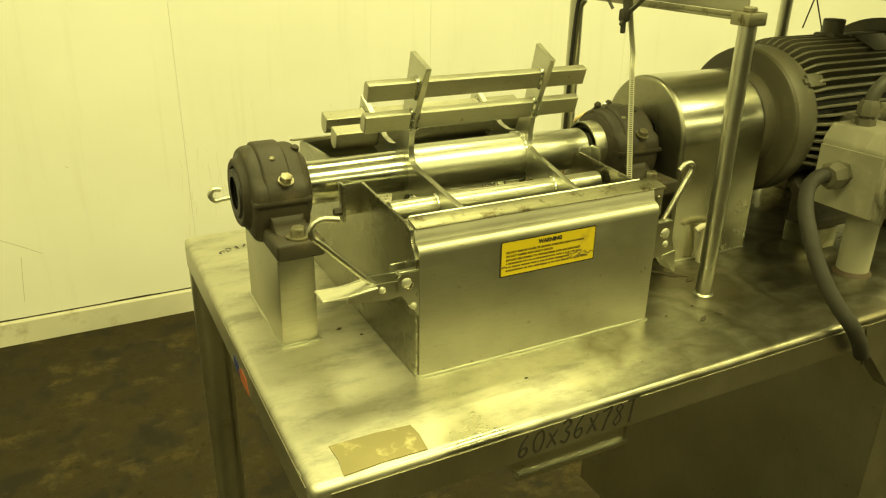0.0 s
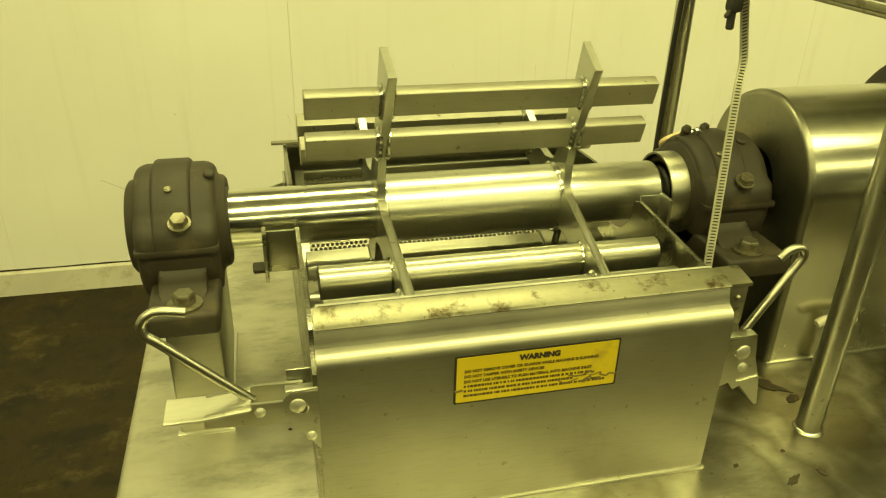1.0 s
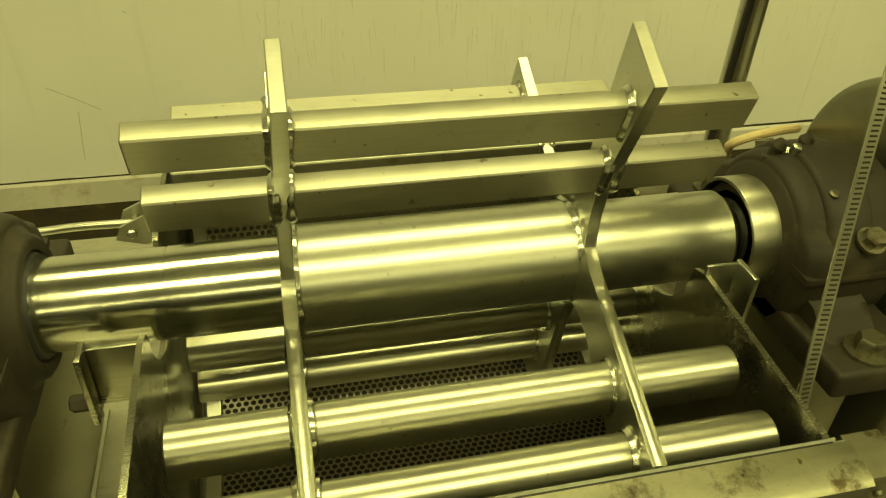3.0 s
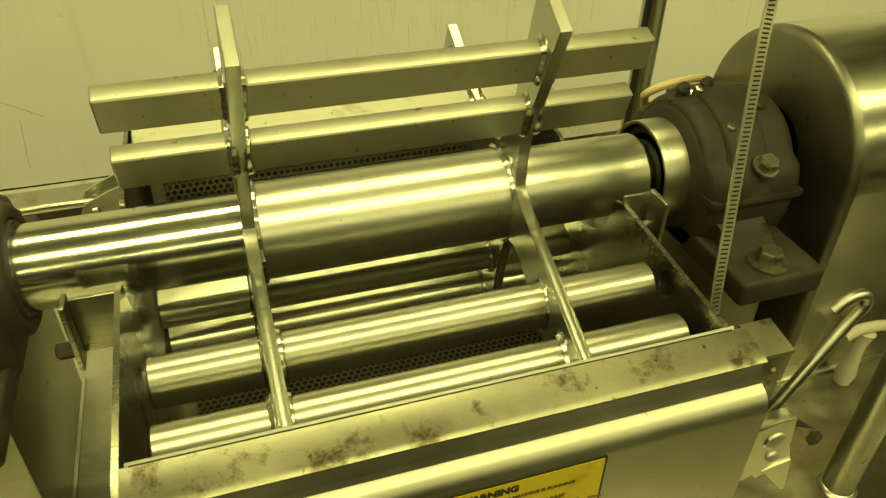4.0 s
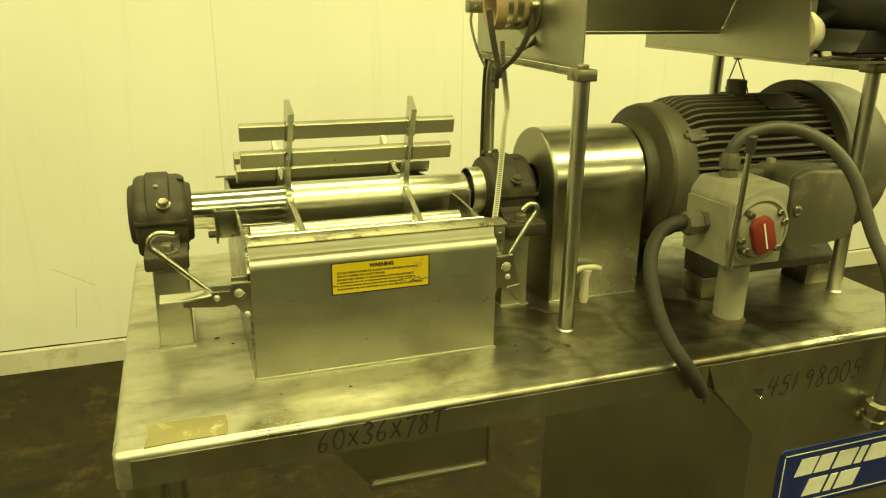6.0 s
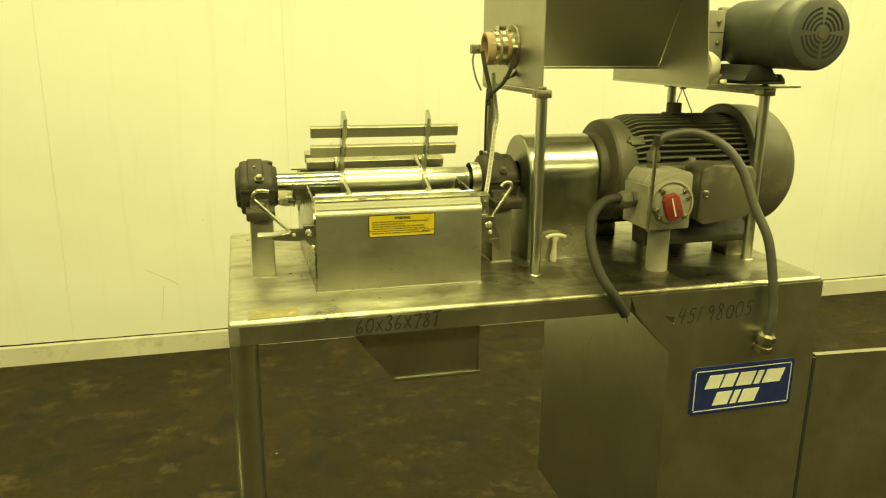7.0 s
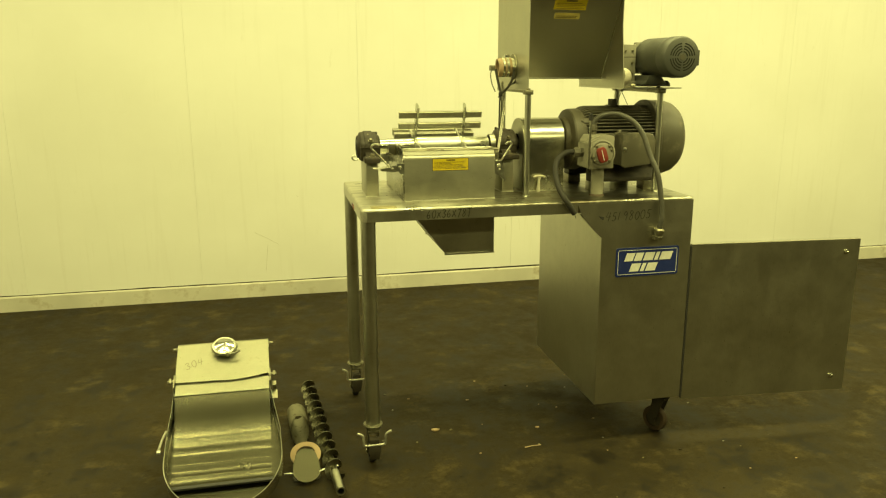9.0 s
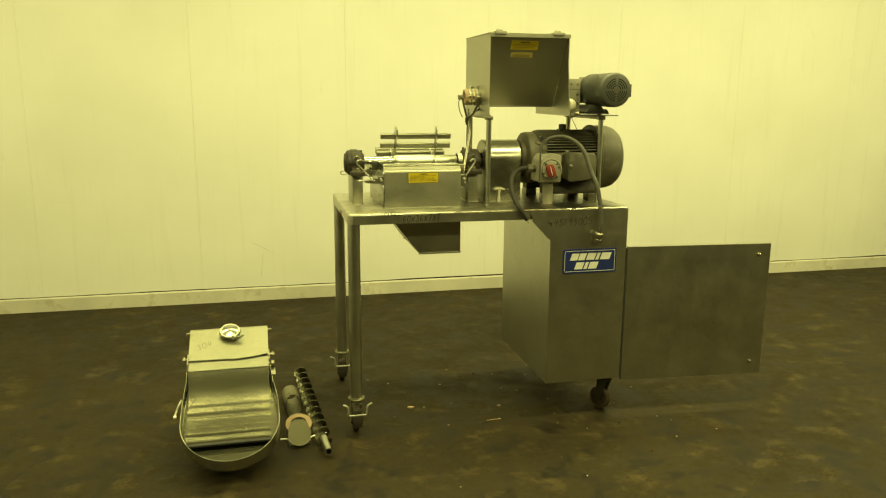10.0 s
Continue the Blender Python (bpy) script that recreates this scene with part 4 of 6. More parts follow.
    for s in (-1, 1):
        part("cap_bolt", hexbolt((b + 0.006, s * 0.0700, 0.0905), (0, s * 0.45, 0.9), 0.0088, 0.0080, 0.0112), BOLT, t)
        part("base_bolt", hexbolt((0.006, s * 0.116, 0.0248), (0, 0, 1), 0.0108, 0.012, 0.0170), BOLT, t)
    part("bore_seal", lathe([(0.024, -0.052), (0.034, -0.052), (0.036, -0.046), (0.024, -0.046)], (0, 0, 0.060), (1, 0, 0), 40), RUBBER, t)
    part("bore_seal", lathe([(0.024, f + 0.051), (0.036, f + 0.051), (0.038, f + 0.046), (0.024, f + 0.046)], (0, 0, 0.060), (1, 0, 0), 40), RUBBER, t)
    part("cap_plug", rod((-0.004, -0.040, 0.112), (-0.004, -0.0425, 0.1195), 0.0042, 12), BOLT, t)
    part("breather", rod((0.034, -0.016, 0.108), (0.036, -0.022, 0.126), 0.0058, 10), CAST, t)
    t.location = (x, AY, SZ - 0.060)
    return t


PEDX = (0.080, 0.699)
for x in PEDX:
    pillow_block("pillow_block", x, x > 0.4)
fit_n = thing("grease_fittings", "pair of small grease nipples on the bearing cap", "grease nipple", (0.716, 0.41, 1.45))
for gx, gy in ((0.677, 0.424), (0.704, 0.428)):
    part("nipple", join(rod((gx, gy, 1.428), (gx + 0.001, gy - 0.001, 1.443), 0.0048, 10), lathe([(0, 0), (0.0058, 0.001), (0.0064, 0.004), (0.004, 0.009), (0, 0.010)], (gx + 0.001, gy - 0.001, 1.441), (0.25, -0.3, 1), 12), lathe([(0, 0), (0.0085, 0), (0.0085, 0.005), (0, 0.007)], (gx, gy, 1.430), (0, 0.1, 1), 6)), CAST, fit_n)
part("clip", join(sweep([(0.679, 0.422, 1.441), (0.690, 0.414, 1.443), (0.704, 0.424, 1.442)], 0, flat=(0.006, 0.0015), up=(0, 1, 0.3)), rod((0.687, 0.417, 1.436), (0.689, 0.413, 1.449), 0.004, 8)), SATIN, fit_n)
for x in (PEDX[0] + 0.006, PEDX[1] + 0.008):
    ped = thing("bearing_pedestal", "welded steel box pedestal carrying a bearing", "pedestal", (x, AY, H), "bearing pedestals")
    part("column", box((x - 0.0275, 0.314, H - 0.002), (x + 0.0275, 0.506, SZ - 0.060), 0.004), STEEL_BOX, ped)
    part("weld_foot", box((x - 0.031, 0.310, H - 0.001), (x + 0.031, 0.510, H + 0.0035), 0.002), SATIN, ped)


# ---- toggle latches with J hooks ----
def latch(name, x, way, y, face, folded):
    """A wire hook draw latch on the housing's end wall. way: which side it sticks out."""
    t = thing(name, "bright steel draw latch with a bent J hook", "latch", (x, y, 1.30), "draw latches")
    w = way
    plate = part("mount_plate", join(box((min(x, x + w * 0.003), y + face * 0.004, 1.262), (max(x, x + w * 0.003), y + face * 0.050, 1.322), 0.001), box((min(x, x + w * 0.026), y + face * 0.004, 1.292), (max(x, x + w * 0.026), y + face * 0.007, 1.322), 0.001), box((min(x, x + w * 0.026), y + face * 0.036, 1.300), (max(x, x + w * 0.026), y + face * 0.039, 1.324), 0.001)), SATIN, t)
    if not folded:
        part("bracket", join(prism([(x - w * 0.0005, 1.326), (x + w * 0.022, 1.326), (x + w * 0.030, 1.318), (x + w * 0.030, 1.300), (x + w * 0.006, 1.268), (x - w * 0.0005, 1.258)], "y", y + face * 0.0012, y + face * 0.0034), box((min(x, x + w * 0.028), y + face * 0.001, 1.3245), (max(x, x + w * 0.028), y + face * 0.011, 1.327), 0.0008)), SATIN, plate, "bracket with riveted pins")
        for dx, rz, rr in ((0.018, 1.311, 0.0072), (0.008, 1.276, 0.0048), (0.050, 1.305, 0.0050)):
            part("rivet", lathe([(0, 0.0034), (rr * 0.55, 0.0029), (rr * 0.9, 0.0016), (rr, 0.0), (0, -0.002)], (x + w * dx, y + 0.0012 if dx < 0.04 else y + 0.0056, rz), (0, -1, 0), 20), BAND, plate)
    else:
        part("bracket", join(prism([(x - w * 0.0005, 1.322), (x + w * 0.030, 1.326), (x + w * 0.034, 1.300), (x + w * 0.022, 1.276), (x - w * 0.0005, 1.268)], "y", y + face * 0.0010, y + face * 0.0032), box((min(x, x + w * 0.030), y + face * 0.001, 1.324), (max(x, x + w * 0.030), y + face * 0.012, 1.3265), 0.0008)), SATIN, plate, "bracket with riveted pins")
        for dx, rz, rr in ((0.018, 1.307, 0.0082), (0.021, 1.289, 0.0052)):
            part("rivet", lathe([(0, 0.0034), (rr * 0.55, 0.0029), (rr * 0.9, 0.0016), (rr, 0.0), (0, -0.002)], (x + w * dx, y + 0.0010, rz), (0, -1, 0), 20), BAND, plate)
    part("pivot_pin", rod((x + w * 0.014, y, 1.307), (x + w * 0.014, y + face * 0.045, 1.307), 0.006, 14), POLISH, plate)
    part("mount_bolt", rod((x - w * 0.002, y + face * 0.02, 1.272), (x + w * 0.008, y + face * 0.02, 1.272), 0.006, 6), POLISH, plate)
    if not folded:
        p0, p1 = Vector((x + w * 0.012, 0, 1.303)), Vector((x + w * 0.130, 0, 1.306))
        d = (p1 - p0).normalized()
        u = Vector((-d.z, 0, d.x)) * (1 if -d.z * 0 + d.x * 1 > 0 else -1)
        for off in (0.007, 0.033):
            q = [p0 + u * 0.010, p0 + d * 0.045 + u * 0.010, p0 + d * 0.085 + u * 0.002, p0 + d * 0.085 - u * 0.010, p0 + d * 0.03 - u * 0.014, p0 - u * 0.010]
            part("lever_cheek", prism([(a.x, a.z) for a in q], "y", y + face * off - 0.0015, y + face * off + 0.0015), SATIN, t, "", 8)
        e = [p0 + d * 0.045 + u * 0.008, p0 + d * 0.085 + u * 0.002, p1 + u * 0.002, p1 - u * 0.001, p0 + d * 0.085 - u * 0.001, p0 + d * 0.045 + u * 0.005]
        part("lever_handle", prism([(a.x, a.z) for a in e], "y", min(y + face * 0.002, y + face * 0.036), max(y + face * 0.002, y + face * 0.036), 0.001, 1), BAND, t, "flat bright handle", 8)
        foot = p0 + d * 0.044
        a = Vector((foot.x, y + face * 0.02, foot.z + 0.004))
        b = Vector((x + w * 0.124, y + face * 0.018, 1.378))
        line = [a, a.lerp(b, 0.5), b, b + Vector((w * 0.010, 0, 0.010)), b + Vector((w * 0.010, 0, 0.022)), b + Vector((-w * 0.002, 0, 0.030)), b + Vector((-w * 0.024, 0, 0.027))]
    else:
        for off in (0.007, 0.033):
            part("lever_cheek", prism([(x + w * 0.004, 1.322), (x + w * 0.030, 1.318), (x + w * 0.046, 1.272), (x + w * 0.020, 1.258), (x + w * 0.004, 1.280)], "y", y + face * off - 0.0015, y + face * off + 0.0015), SATIN, t)
        part("lever_handle", prism([(x + w * 0.022, 1.268), (x + w * 0.046, 1.272), (x + w * 0.052, 1.236), (x + w * 0.049, 1.235)], "y", min(y + face * 0.004, y + face * 0.034), max(y + face * 0.004, y + face * 0.034)), SATIN, t)
        a = Vector((x + w * 0.024, y + face * 0.02, 1.312))
        b = Vector((x + w * 0.076, y + face * 0.028, 1.382))
        line = [a, a.lerp(b, 0.5), b, b + Vector((w * 0.007, 0, 0.012)), b + Vector((w * 0.002, 0, 0.021)), b + Vector((-w * 0.010, 0, 0.021)), b + Vector((-w * 0.020, 0, 0.012))]
    part("j_hook", sweep(smooth_line(line, 6), 0.0042, 12), COLLAR, t)
    return t


latch("draw_latch", BX0, -1, BY0, 1, False)
latch("draw_latch", BX1 + 0.001, 1, BY0, 1, True)
rear = thing("draw_latch", "bright steel draw latch with a bent J hook", "latch", (BX0, 0.64, 1.33), "draw latches")
cheek = [(BX0 - 0.004, 1.322), (BX0 - 0.034, 1.312), (BX0 - 0.060, 1.300), (BX0 - 0.066, 1.286), (BX0 - 0.040, 1.278), (BX0 - 0.004, 1.284)]
part("mount_plate", join(box((BX0 - 0.008, 0.605, 1.265), (BX0 - 0.004, 0.650, 1.335), 0.001), prism(cheek, "y", 0.612, 0.615), prism(cheek, "y", 0.641, 0.644)), SATIN, rear)
part("pivot_pin", rod((BX0 - 0.050, 0.609, 1.292), (BX0 - 0.050, 0.647, 1.292), 0.005, 12), POLISH, rear)
part("j_hook", sweep(smooth_line([(BX0 - 0.050, 0.628, 1.294), (0.10, 0.628, 1.295), (0.052, 0.628, 1.292), (0.038, 0.628, 1.291), (0.030, 0.628, 1.301), (0.036, 0.628, 1.311), (0.048, 0.628, 1.310)], 6), 0.0042, 12), SATIN, rear)

# ---- warning label on the housing ----
warn = thing("warning_label", "worn yellow warning label with black border and print", "label", (0.40, BY0, 1.317))
part("border", prism(rounded(0.3225, 0.4815, 1.2905, 1.3435, 0.002), "y", BY0 - 0.0006, BY0 + 0.001), INK, warn)
part("yellow_field", prism(rounded(0.3245, 0.4795, 1.2925, 1.3415, 0.001), "y", BY0 - 0.0011, BY0 - 0.0002), YELLOW, warn)
letters("WARNING", 0.0080, on_front(0.3830, BY0 - 0.0014, 1.3325), INK, warn, thick=0.0004)
ROWS = ("DO NOT REMOVE COVER OR GUARDS WHILE MACHINE IS RUNNING", "DO NOT TAMPER WITH SAFETY DEVICES", "DO NOT USE UTENSILS TO PUSH MATERIAL INTO MACHINE INLET")
for i, row in enumerate(ROWS):
    letters(row, 0.0041, on_front(0.3315, BY0 - 0.0014, 1.3252 - i * 0.0056), INK_WORN, warn, thick=0.0001)
for i, wdt in enumerate((0.118, 0.104, 0.136)):
    rng = random.Random(60 + i)
    x, bits = 0.3315, []
    while x < 0.3315 + wdt:
        n = rng.uniform(0.0012, 0.0034)
        bits.append(box((x, BY0 - 0.0014, 1.3088 - i * 0.0052), (x + n, BY0 - 0.0009, 1.3112 - i * 0.0052)))
        x += n + rng.choice((0.0006, 0.0006, 0.0016))
    part("print_bar", join(*bits), INK_WORN, warn)
rng = random.Random(77)
for k in range(7):
    x, z = rng.choice((rng.uniform(0.34, 0.475), rng.uniform(0.42, 0.47))), rng.uniform(1.298, 1.316)
    line = [(x + q * rng.uniform(0.003, 0.007), BY0 - 0.0013, z + rng.uniform(-0.002, 0.003)) for q in range(4)]
    part("scuff", sweep(smooth_line(line, 3), 0, flat=(rng.uniform(0.0008, 0.0022), 0.0005), up=(0, 0, 1)), SCUFF, warn)
part("torn_edge", prism([(0.3222, 1.3060), (0.3300, 1.3075), (0.3312, 1.3055), (0.3245, 1.3040)], "y", BY0 - 0.0016, BY0 - 0.0010), SCUFF, warn)

# ---- coupling guard ----
GX0, GX1, GR = 0.778, 0.974, 0.1055
guard = thing("coupling_guard", "shiny brushed steel coupling guard with a round top", "guard", (0.876, AY, H))
shell = [(AY - GR, H)] + [(AY - GR, AZ + 0.006)] + arc(AY, AZ + 0.006, GR, 180, 0, 40) + [(AY + GR, H)]
part("shell", ribbon(shell, "x", GX0 + 0.007, GX1, -0.0025), GUARD, guard, "brushed wrap-round sheet")
fb = bmesh.new()
rings = []
for x, g in ((GX0 + 0.0072, GR), (GX0 + 0.004, GR - 0.0006), (GX0 + 0.0015, GR - 0.0022), (GX0 + 0.0003, GR - 0.0045), (GX0, GR - 0.008)):
    rings.append([fb.verts.new((x, y, z)) for y, z in [(AY - g, H)] + arc(AY, AZ + 0.006, g, 180, 0, 40) + [(AY + g, H)]])
for p, q in zip(rings, rings[1:]):
    for i in range(len(p) - 1):
        fb.faces.new((p[i], p[i + 1], q[i + 1], q[i]))
hv = [fb.verts.new((GX0, y, z)) for y, z in arc(AY, AZ, 0.040, 0, 360, 33)[:-1]]
loop = rings[-1]
edges = [e for e in fb.edges if e.verts[0] in loop and e.verts[1] in loop] + [fb.edges.new((loop[-1], loop[0]))]
edges += [fb.edges.new((hv[i], hv[(i + 1) % len(hv)])) for i in range(len(hv))]
bmesh.ops.triangle_fill(fb, use_beauty=True, use_dissolve=False, edges=edges)
part("end_plate", fb, GUARD_END, guard, "dull end plate with a rounded edge")
part("bottom_weld", box((GX0, AY - GR - 0.003, H - 0.001), (GX1, AY - GR + 0.001, H + 0.003), 0.001), SATIN, guard)
coupling = thing("shaft_coupling", "dark steel shaft coupling inside the guard", "coupling", (0.85, AY, AZ))
part("hub", lathe([(0.024, 0.80), (0.045, 0.80), (0.045, 0.85), (0.07, 0.85), (0.07, 0.90), (0.045, 0.90), (0.045, 0.975), (0.024, 0.975)], (0, AY, AZ), (1, 0, 0), 36), CAST, coupling)
knob = thing("t_handle", "small cream plastic T handle on the guard's foot", "handle", (0.846, 0.29, H))
part("stem", lathe([(0, 0), (0.008, 0), (0.010, 0.012), (0.007, 0.030), (0.0055, 0.050), (0.009, 0.066), (0, 0.068)], (0.846, 0.288, H), (0.06, 0, 1), 20), CREAM, knob)
part("grip", sweep(smooth_line([(0.824, 0.288, H + 0.066), (0.835, 0.288, H + 0.071), (0.850, 0.288, H + 0.072), (0.868, 0.288, H + 0.070), (0.878, 0.288, H + 0.066)], 4), 0.0055, 12), CREAM, knob)

# ---- the drive motor ----
MZ = 1.388
motor = thing("electric_motor", "large dirty grey finned electric motor on steel pads", "motor", (1.28, AY, H))
# bell face in the shaded copy of the grey, its band in the plain one
bell = lathe([(0.03, 0.985), (0.098, 0.985), (0.102, 0.990), (0.104, 1.008), (0.112, 1.012), (0.134, 1.014), (0.139, 1.017), (0.141, 1.024), (0.120, 1.026), (0.03, 1.026)], (0, AY, MZ), (1, 0, 0), 72)
endbell = part("end_bell", bell, GREY_SHADED, motor, "grimy grey cast end bell with shade painted into its face")
part("bell_band", lathe([(0.10, 1.0242), (0.1405, 1.0242), (0.1425, 1.030), (0.143, 1.066), (0.138, 1.076), (0.03, 1.106)], (0, AY, MZ), (1, 0, 0), 72), GREY, endbell)
for a in (40, 140):
    c, s = math.cos(radians(a)), math.sin(radians(a))
    part("bell_lug", join(turned(box((1.058, -0.014, -0.012), (1.100, 0.014, 0.004), 0.003), Matrix.Translation((0, AY + 0.145 * c, MZ + 0.145 * s)) @ Matrix.Rotation(radians(a - 90), 4, "X")), rod((1.050, AY + 0.142 * c, MZ + 0.142 * s), (1.060, AY + 0.142 * c, MZ + 0.142 * s), 0.0075, 6)), GREY, endbell)
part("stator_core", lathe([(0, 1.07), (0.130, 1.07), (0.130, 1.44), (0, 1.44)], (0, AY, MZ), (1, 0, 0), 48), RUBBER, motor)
fin_prof = [(0.120, 1.068), (0.141, 1.070), (0.152, 1.090), (0.155, 1.110), (0.155, 1.425), (0.120, 1.425)]
for a in np.arange(-22, 205, 6.3):
    f = prism([(x, r) for r, x in fin_prof], "y", -0.0027, 0.0027, 0.0008, 1)
    turned(f, Matrix.Translation((0, AY, MZ)) @ Matrix.Rotation(radians(a - 90), 4, "X"))
    part("cooling_fin", f, GREY, motor)
shroud = lathe([(0.150, 1.415), (0.174, 1.412), (0.177, 1.418), (0.178, 1.44), (0.178, 1.475), (0.175, 1.505), (0.166, 1.535), (0.148, 1.558), (0.118, 1.571), (0.06, 1.577), (0, 1.578)], (0, AY, MZ), (1, 0, 0), 72)
part("fan_cover", shroud, GREY, motor, "rounded grey fan cover")
part("fan_cover_rim", lathe([(0.150, 1.408), (0.178, 1.408), (0.181, 1.412), (0.181, 1.422), (0.177, 1.426), (0.150, 1.426), (0.150, 1.408)], (0, AY, MZ), (1, 0, 0), 72), GREY, motor)
part("lifting_boss", join(rod((1.249, AY, MZ + 0.14), (1.249, AY, MZ + 0.185), 0.021, 24), box((1.224, AY - 0.026, MZ + 0.13), (1.274, AY + 0.026, MZ + 0.158), 0.004)), GREY_DARK, motor)
part("nameplate", turned(box((1.27, -0.03, 0), (1.36, 0.03, 0.0015)), Matrix.Translation((0, AY, MZ)) @ Matrix.Rotation(radians(22), 4, "X") @ Matrix.Translation((0, 0, 0.1555))), CAST, motor)
for y in (0.268, 0.552):
    s = 1 if y > AY else -1
    part("motor_foot", prism([(y - 0.034, H + 0.042), (y + 0.034, H + 0.042), (y + 0.034, H + 0.060), (y - s * 0.02 + 0.012, H + 0.095), (y - s * 0.05 + 0.012, H + 0.13), (y - s * 0.05 - 0.012, H + 0.13), (y - s * 0.02 - 0.012, H + 0.095), (y - 0.034, H + 0.060)], "x", 1.085, 1.415, 0.003), CAST, motor)
    for x in (1.115, 1.375):
        part("mount_pad", box((x - 0.032, y - 0.036, H - 0.001), (x + 0.032, y + 0.036, H + 0.042), 0.003), STEEL_TOP, motor, "bare steel pad")
        part("foot_bolt", hexbolt((x, y - s * -0.012, H + 0.060), (0, 0, 1), 0.012, 0.010, 0.018), CAST, motor)
# terminal box on the motor's side
tb = part("terminal_box", prism([(1.182, 1.292), (1.200, 1.284), (1.318, 1.298), (1.336, 1.312), (1.338, 1.402), (1.324, 1.426), (1.215, 1.434), (1.186, 1.424)], "y", 0.154, 0.262, 0.008, 3), GREY, motor, "rounded grey terminal box")
part("box_lid", prism([(1.178, 1.290), (1.198, 1.280), (1.320, 1.295), (1.340, 1.310), (1.342, 1.403), (1.326, 1.430), (1.213, 1.438), (1.182, 1.427)], "y", 0.134, 0.153, 0.007, 3), GREY, tb)
part("lid_screw", lathe([(0, 0), (0.009, 0), (0.009, 0.004), (0.005, 0.006), (0, 0.006)], (1.192, 0.134, 1.364), (0, -1, 0), 14), SATIN, tb)
part("box_neck", box((1.125, 0.225, 1.290), (1.375, 0.300, 1.424), 0.010, 3), GREY_DARK, tb)
part("lid_stud", box((1.205, 0.232, 1.424), (1.219, 0.246, 1.441), 0.002), GREY_BOX, tb)

# ---- switch box on a pipe stand ----
sw = thing("switch_box", "chipped pale grey cast switch box with a red rotary knob", "switch", (1.06, 0.135, H))
part("stand_pipe", rod((1.068, 0.135, H), (1.068, 0.135, 1.292), 0.0275, 32), GREY_BOX, sw)
part("stand_weld", lathe([(0.0275, 0), (0.034, 0), (0.031, 0.005), (0.0275, 0.008)], (1.068, 0.135, H - 0.001), (0, 0, 1), 32), RUST_TYRE, sw)
swb = part("case", join(prism([(1.004, 1.288), (1.118, 1.288), (1.118, 1.424), (1.108, 1.431), (1.060, 1.429), (1.004, 1.404)], "y", 0.080, 0.128, 0.005, 2), prism([(1.004, 1.288), (1.118, 1.288), (1.118, 1.424), (1.108, 1.432), (1.022, 1.430), (1.004, 1.404)], "y", 0.122, 0.205, 0.005, 2)), GREY_BOX, sw)
part("angle_cover", join(prism([(0.084, 1.292), (0.200, 1.292), (0.200, 1.395), (0.084, 1.398)], "x", 0.998, 1.004)), GREY_BOX, swb, "bare plate on the box's side")
part("round_cover", lathe([(0, 0), (0.060, 0), (0.062, 0.004), (0.062, 0.012), (0.055, 0.015), (0.053, 0.012), (0.049, 0.012), (0.046, 0.020), (0.040, 0.023), (0, 0.023)], (1.059, 0.088, 1.353), (0, -1, 0), 48), GREY_BOX, sw)
part("red_knob", turned(join(prism([(-0.0215, -0.020), (-0.013, -0.033), (0.014, -0.033), (0.0225, -0.023), (0.0215, 0.020), (0.013, 0.033), (-0.014, 0.033), (-0.0225, 0.023)], "y", -0.014, 0.0, 0.003, 2)), Matrix.Translation((1.054, 0.068, 1.350)) @ Matrix.Rotation(radians(-17), 4, "Y")), RED, sw, "red rotary knob")
part("knob_mark", turned(box((-0.0014, -0.0152, -0.024), (0.0014, -0.0135, 0.024)), Matrix.Translation((1.054, 0.068, 1.350)) @ Matrix.Rotation(radians(-17), 4, "Y")), WHITE, sw)
for a in (22, 48, 132, 195, 222, 318):
    part("cover_bolt", rod((1.058 + 0.045 * math.cos(radians(a)), 0.078, 1.353 + 0.045 * math.sin(radians(a))), (1.058 + 0.045 * math.cos(radians(a)), 0.060, 1.353 + 0.045 * math.sin(radians(a))), 0.0068, 6), BOLT, sw)
lever = part("lever_rod", sweep(smooth_line([(0.993, 0.062, 1.292), (0.991, 0.056, 1.36), (0.989, 0.050, 1.43), (0.987, 0.044, 1.512)], 4), 0.0048, 12), SATIN, sw)
part("lever_tip", rod((0.9873, 0.045, 1.500), (0.9865, 0.043, 1.528), 0.0085, 16), RUBBER, lever, "black rubber tip")


def gland(at, way, parent, r=0.019):
    w = Vector(way).normalized()
    a = Vector(at)
    return part("cable_gland", join(lathe([(0, 0), (r * 1.15, 0), (r * 1.15, 0.012), (r * 0.9, 0.014), (r * 0.9, 0.020), (0, 0.020)], a, w, 6), lathe([(0, 0.018), (r * 1.25, 0.018), (r * 1.25, 0.034), (r * 0.95, 0.044), (0, 0.044)], a, w, 8)), GREY, parent)


gland((0.999, 0.150, 1.355), (-1, -0.1, 0), sw)
gland((1.052, 0.165, 1.430), (0, 0, 1), sw, 0.0145)
feed = thing("supply_cable", "thick dark supply cable cut off at its end", "cable", (0.95, 0.1, H))
part("jacket", sweep(smooth_line([(0.958, 0.150, 1.357), (0.930, 0.146, 1.357), (0.897, 0.134, 1.346), (0.866, 0.108, 1.325), (0.848, 0.079, 1.296), (0.843, 0.053, 1.260), (0.845, 0.027, 1.225), (0.851, 0.004, 1.198), (0.861, -0.013, 1.177), (0.876, -0.020, 1.154), (0.890, -0.021, 1.132), (0.903, -0.019, 1.113)], 8), 0.0122, 16), CABLE_DARK, feed)
part("core_wire", sweep([(0.903, -0.019, 1.114), (0.908, -0.019, 1.104), (0.911, -0.018, 1.092)], 0.0012, 6), INK, feed, "thin bare core wire")
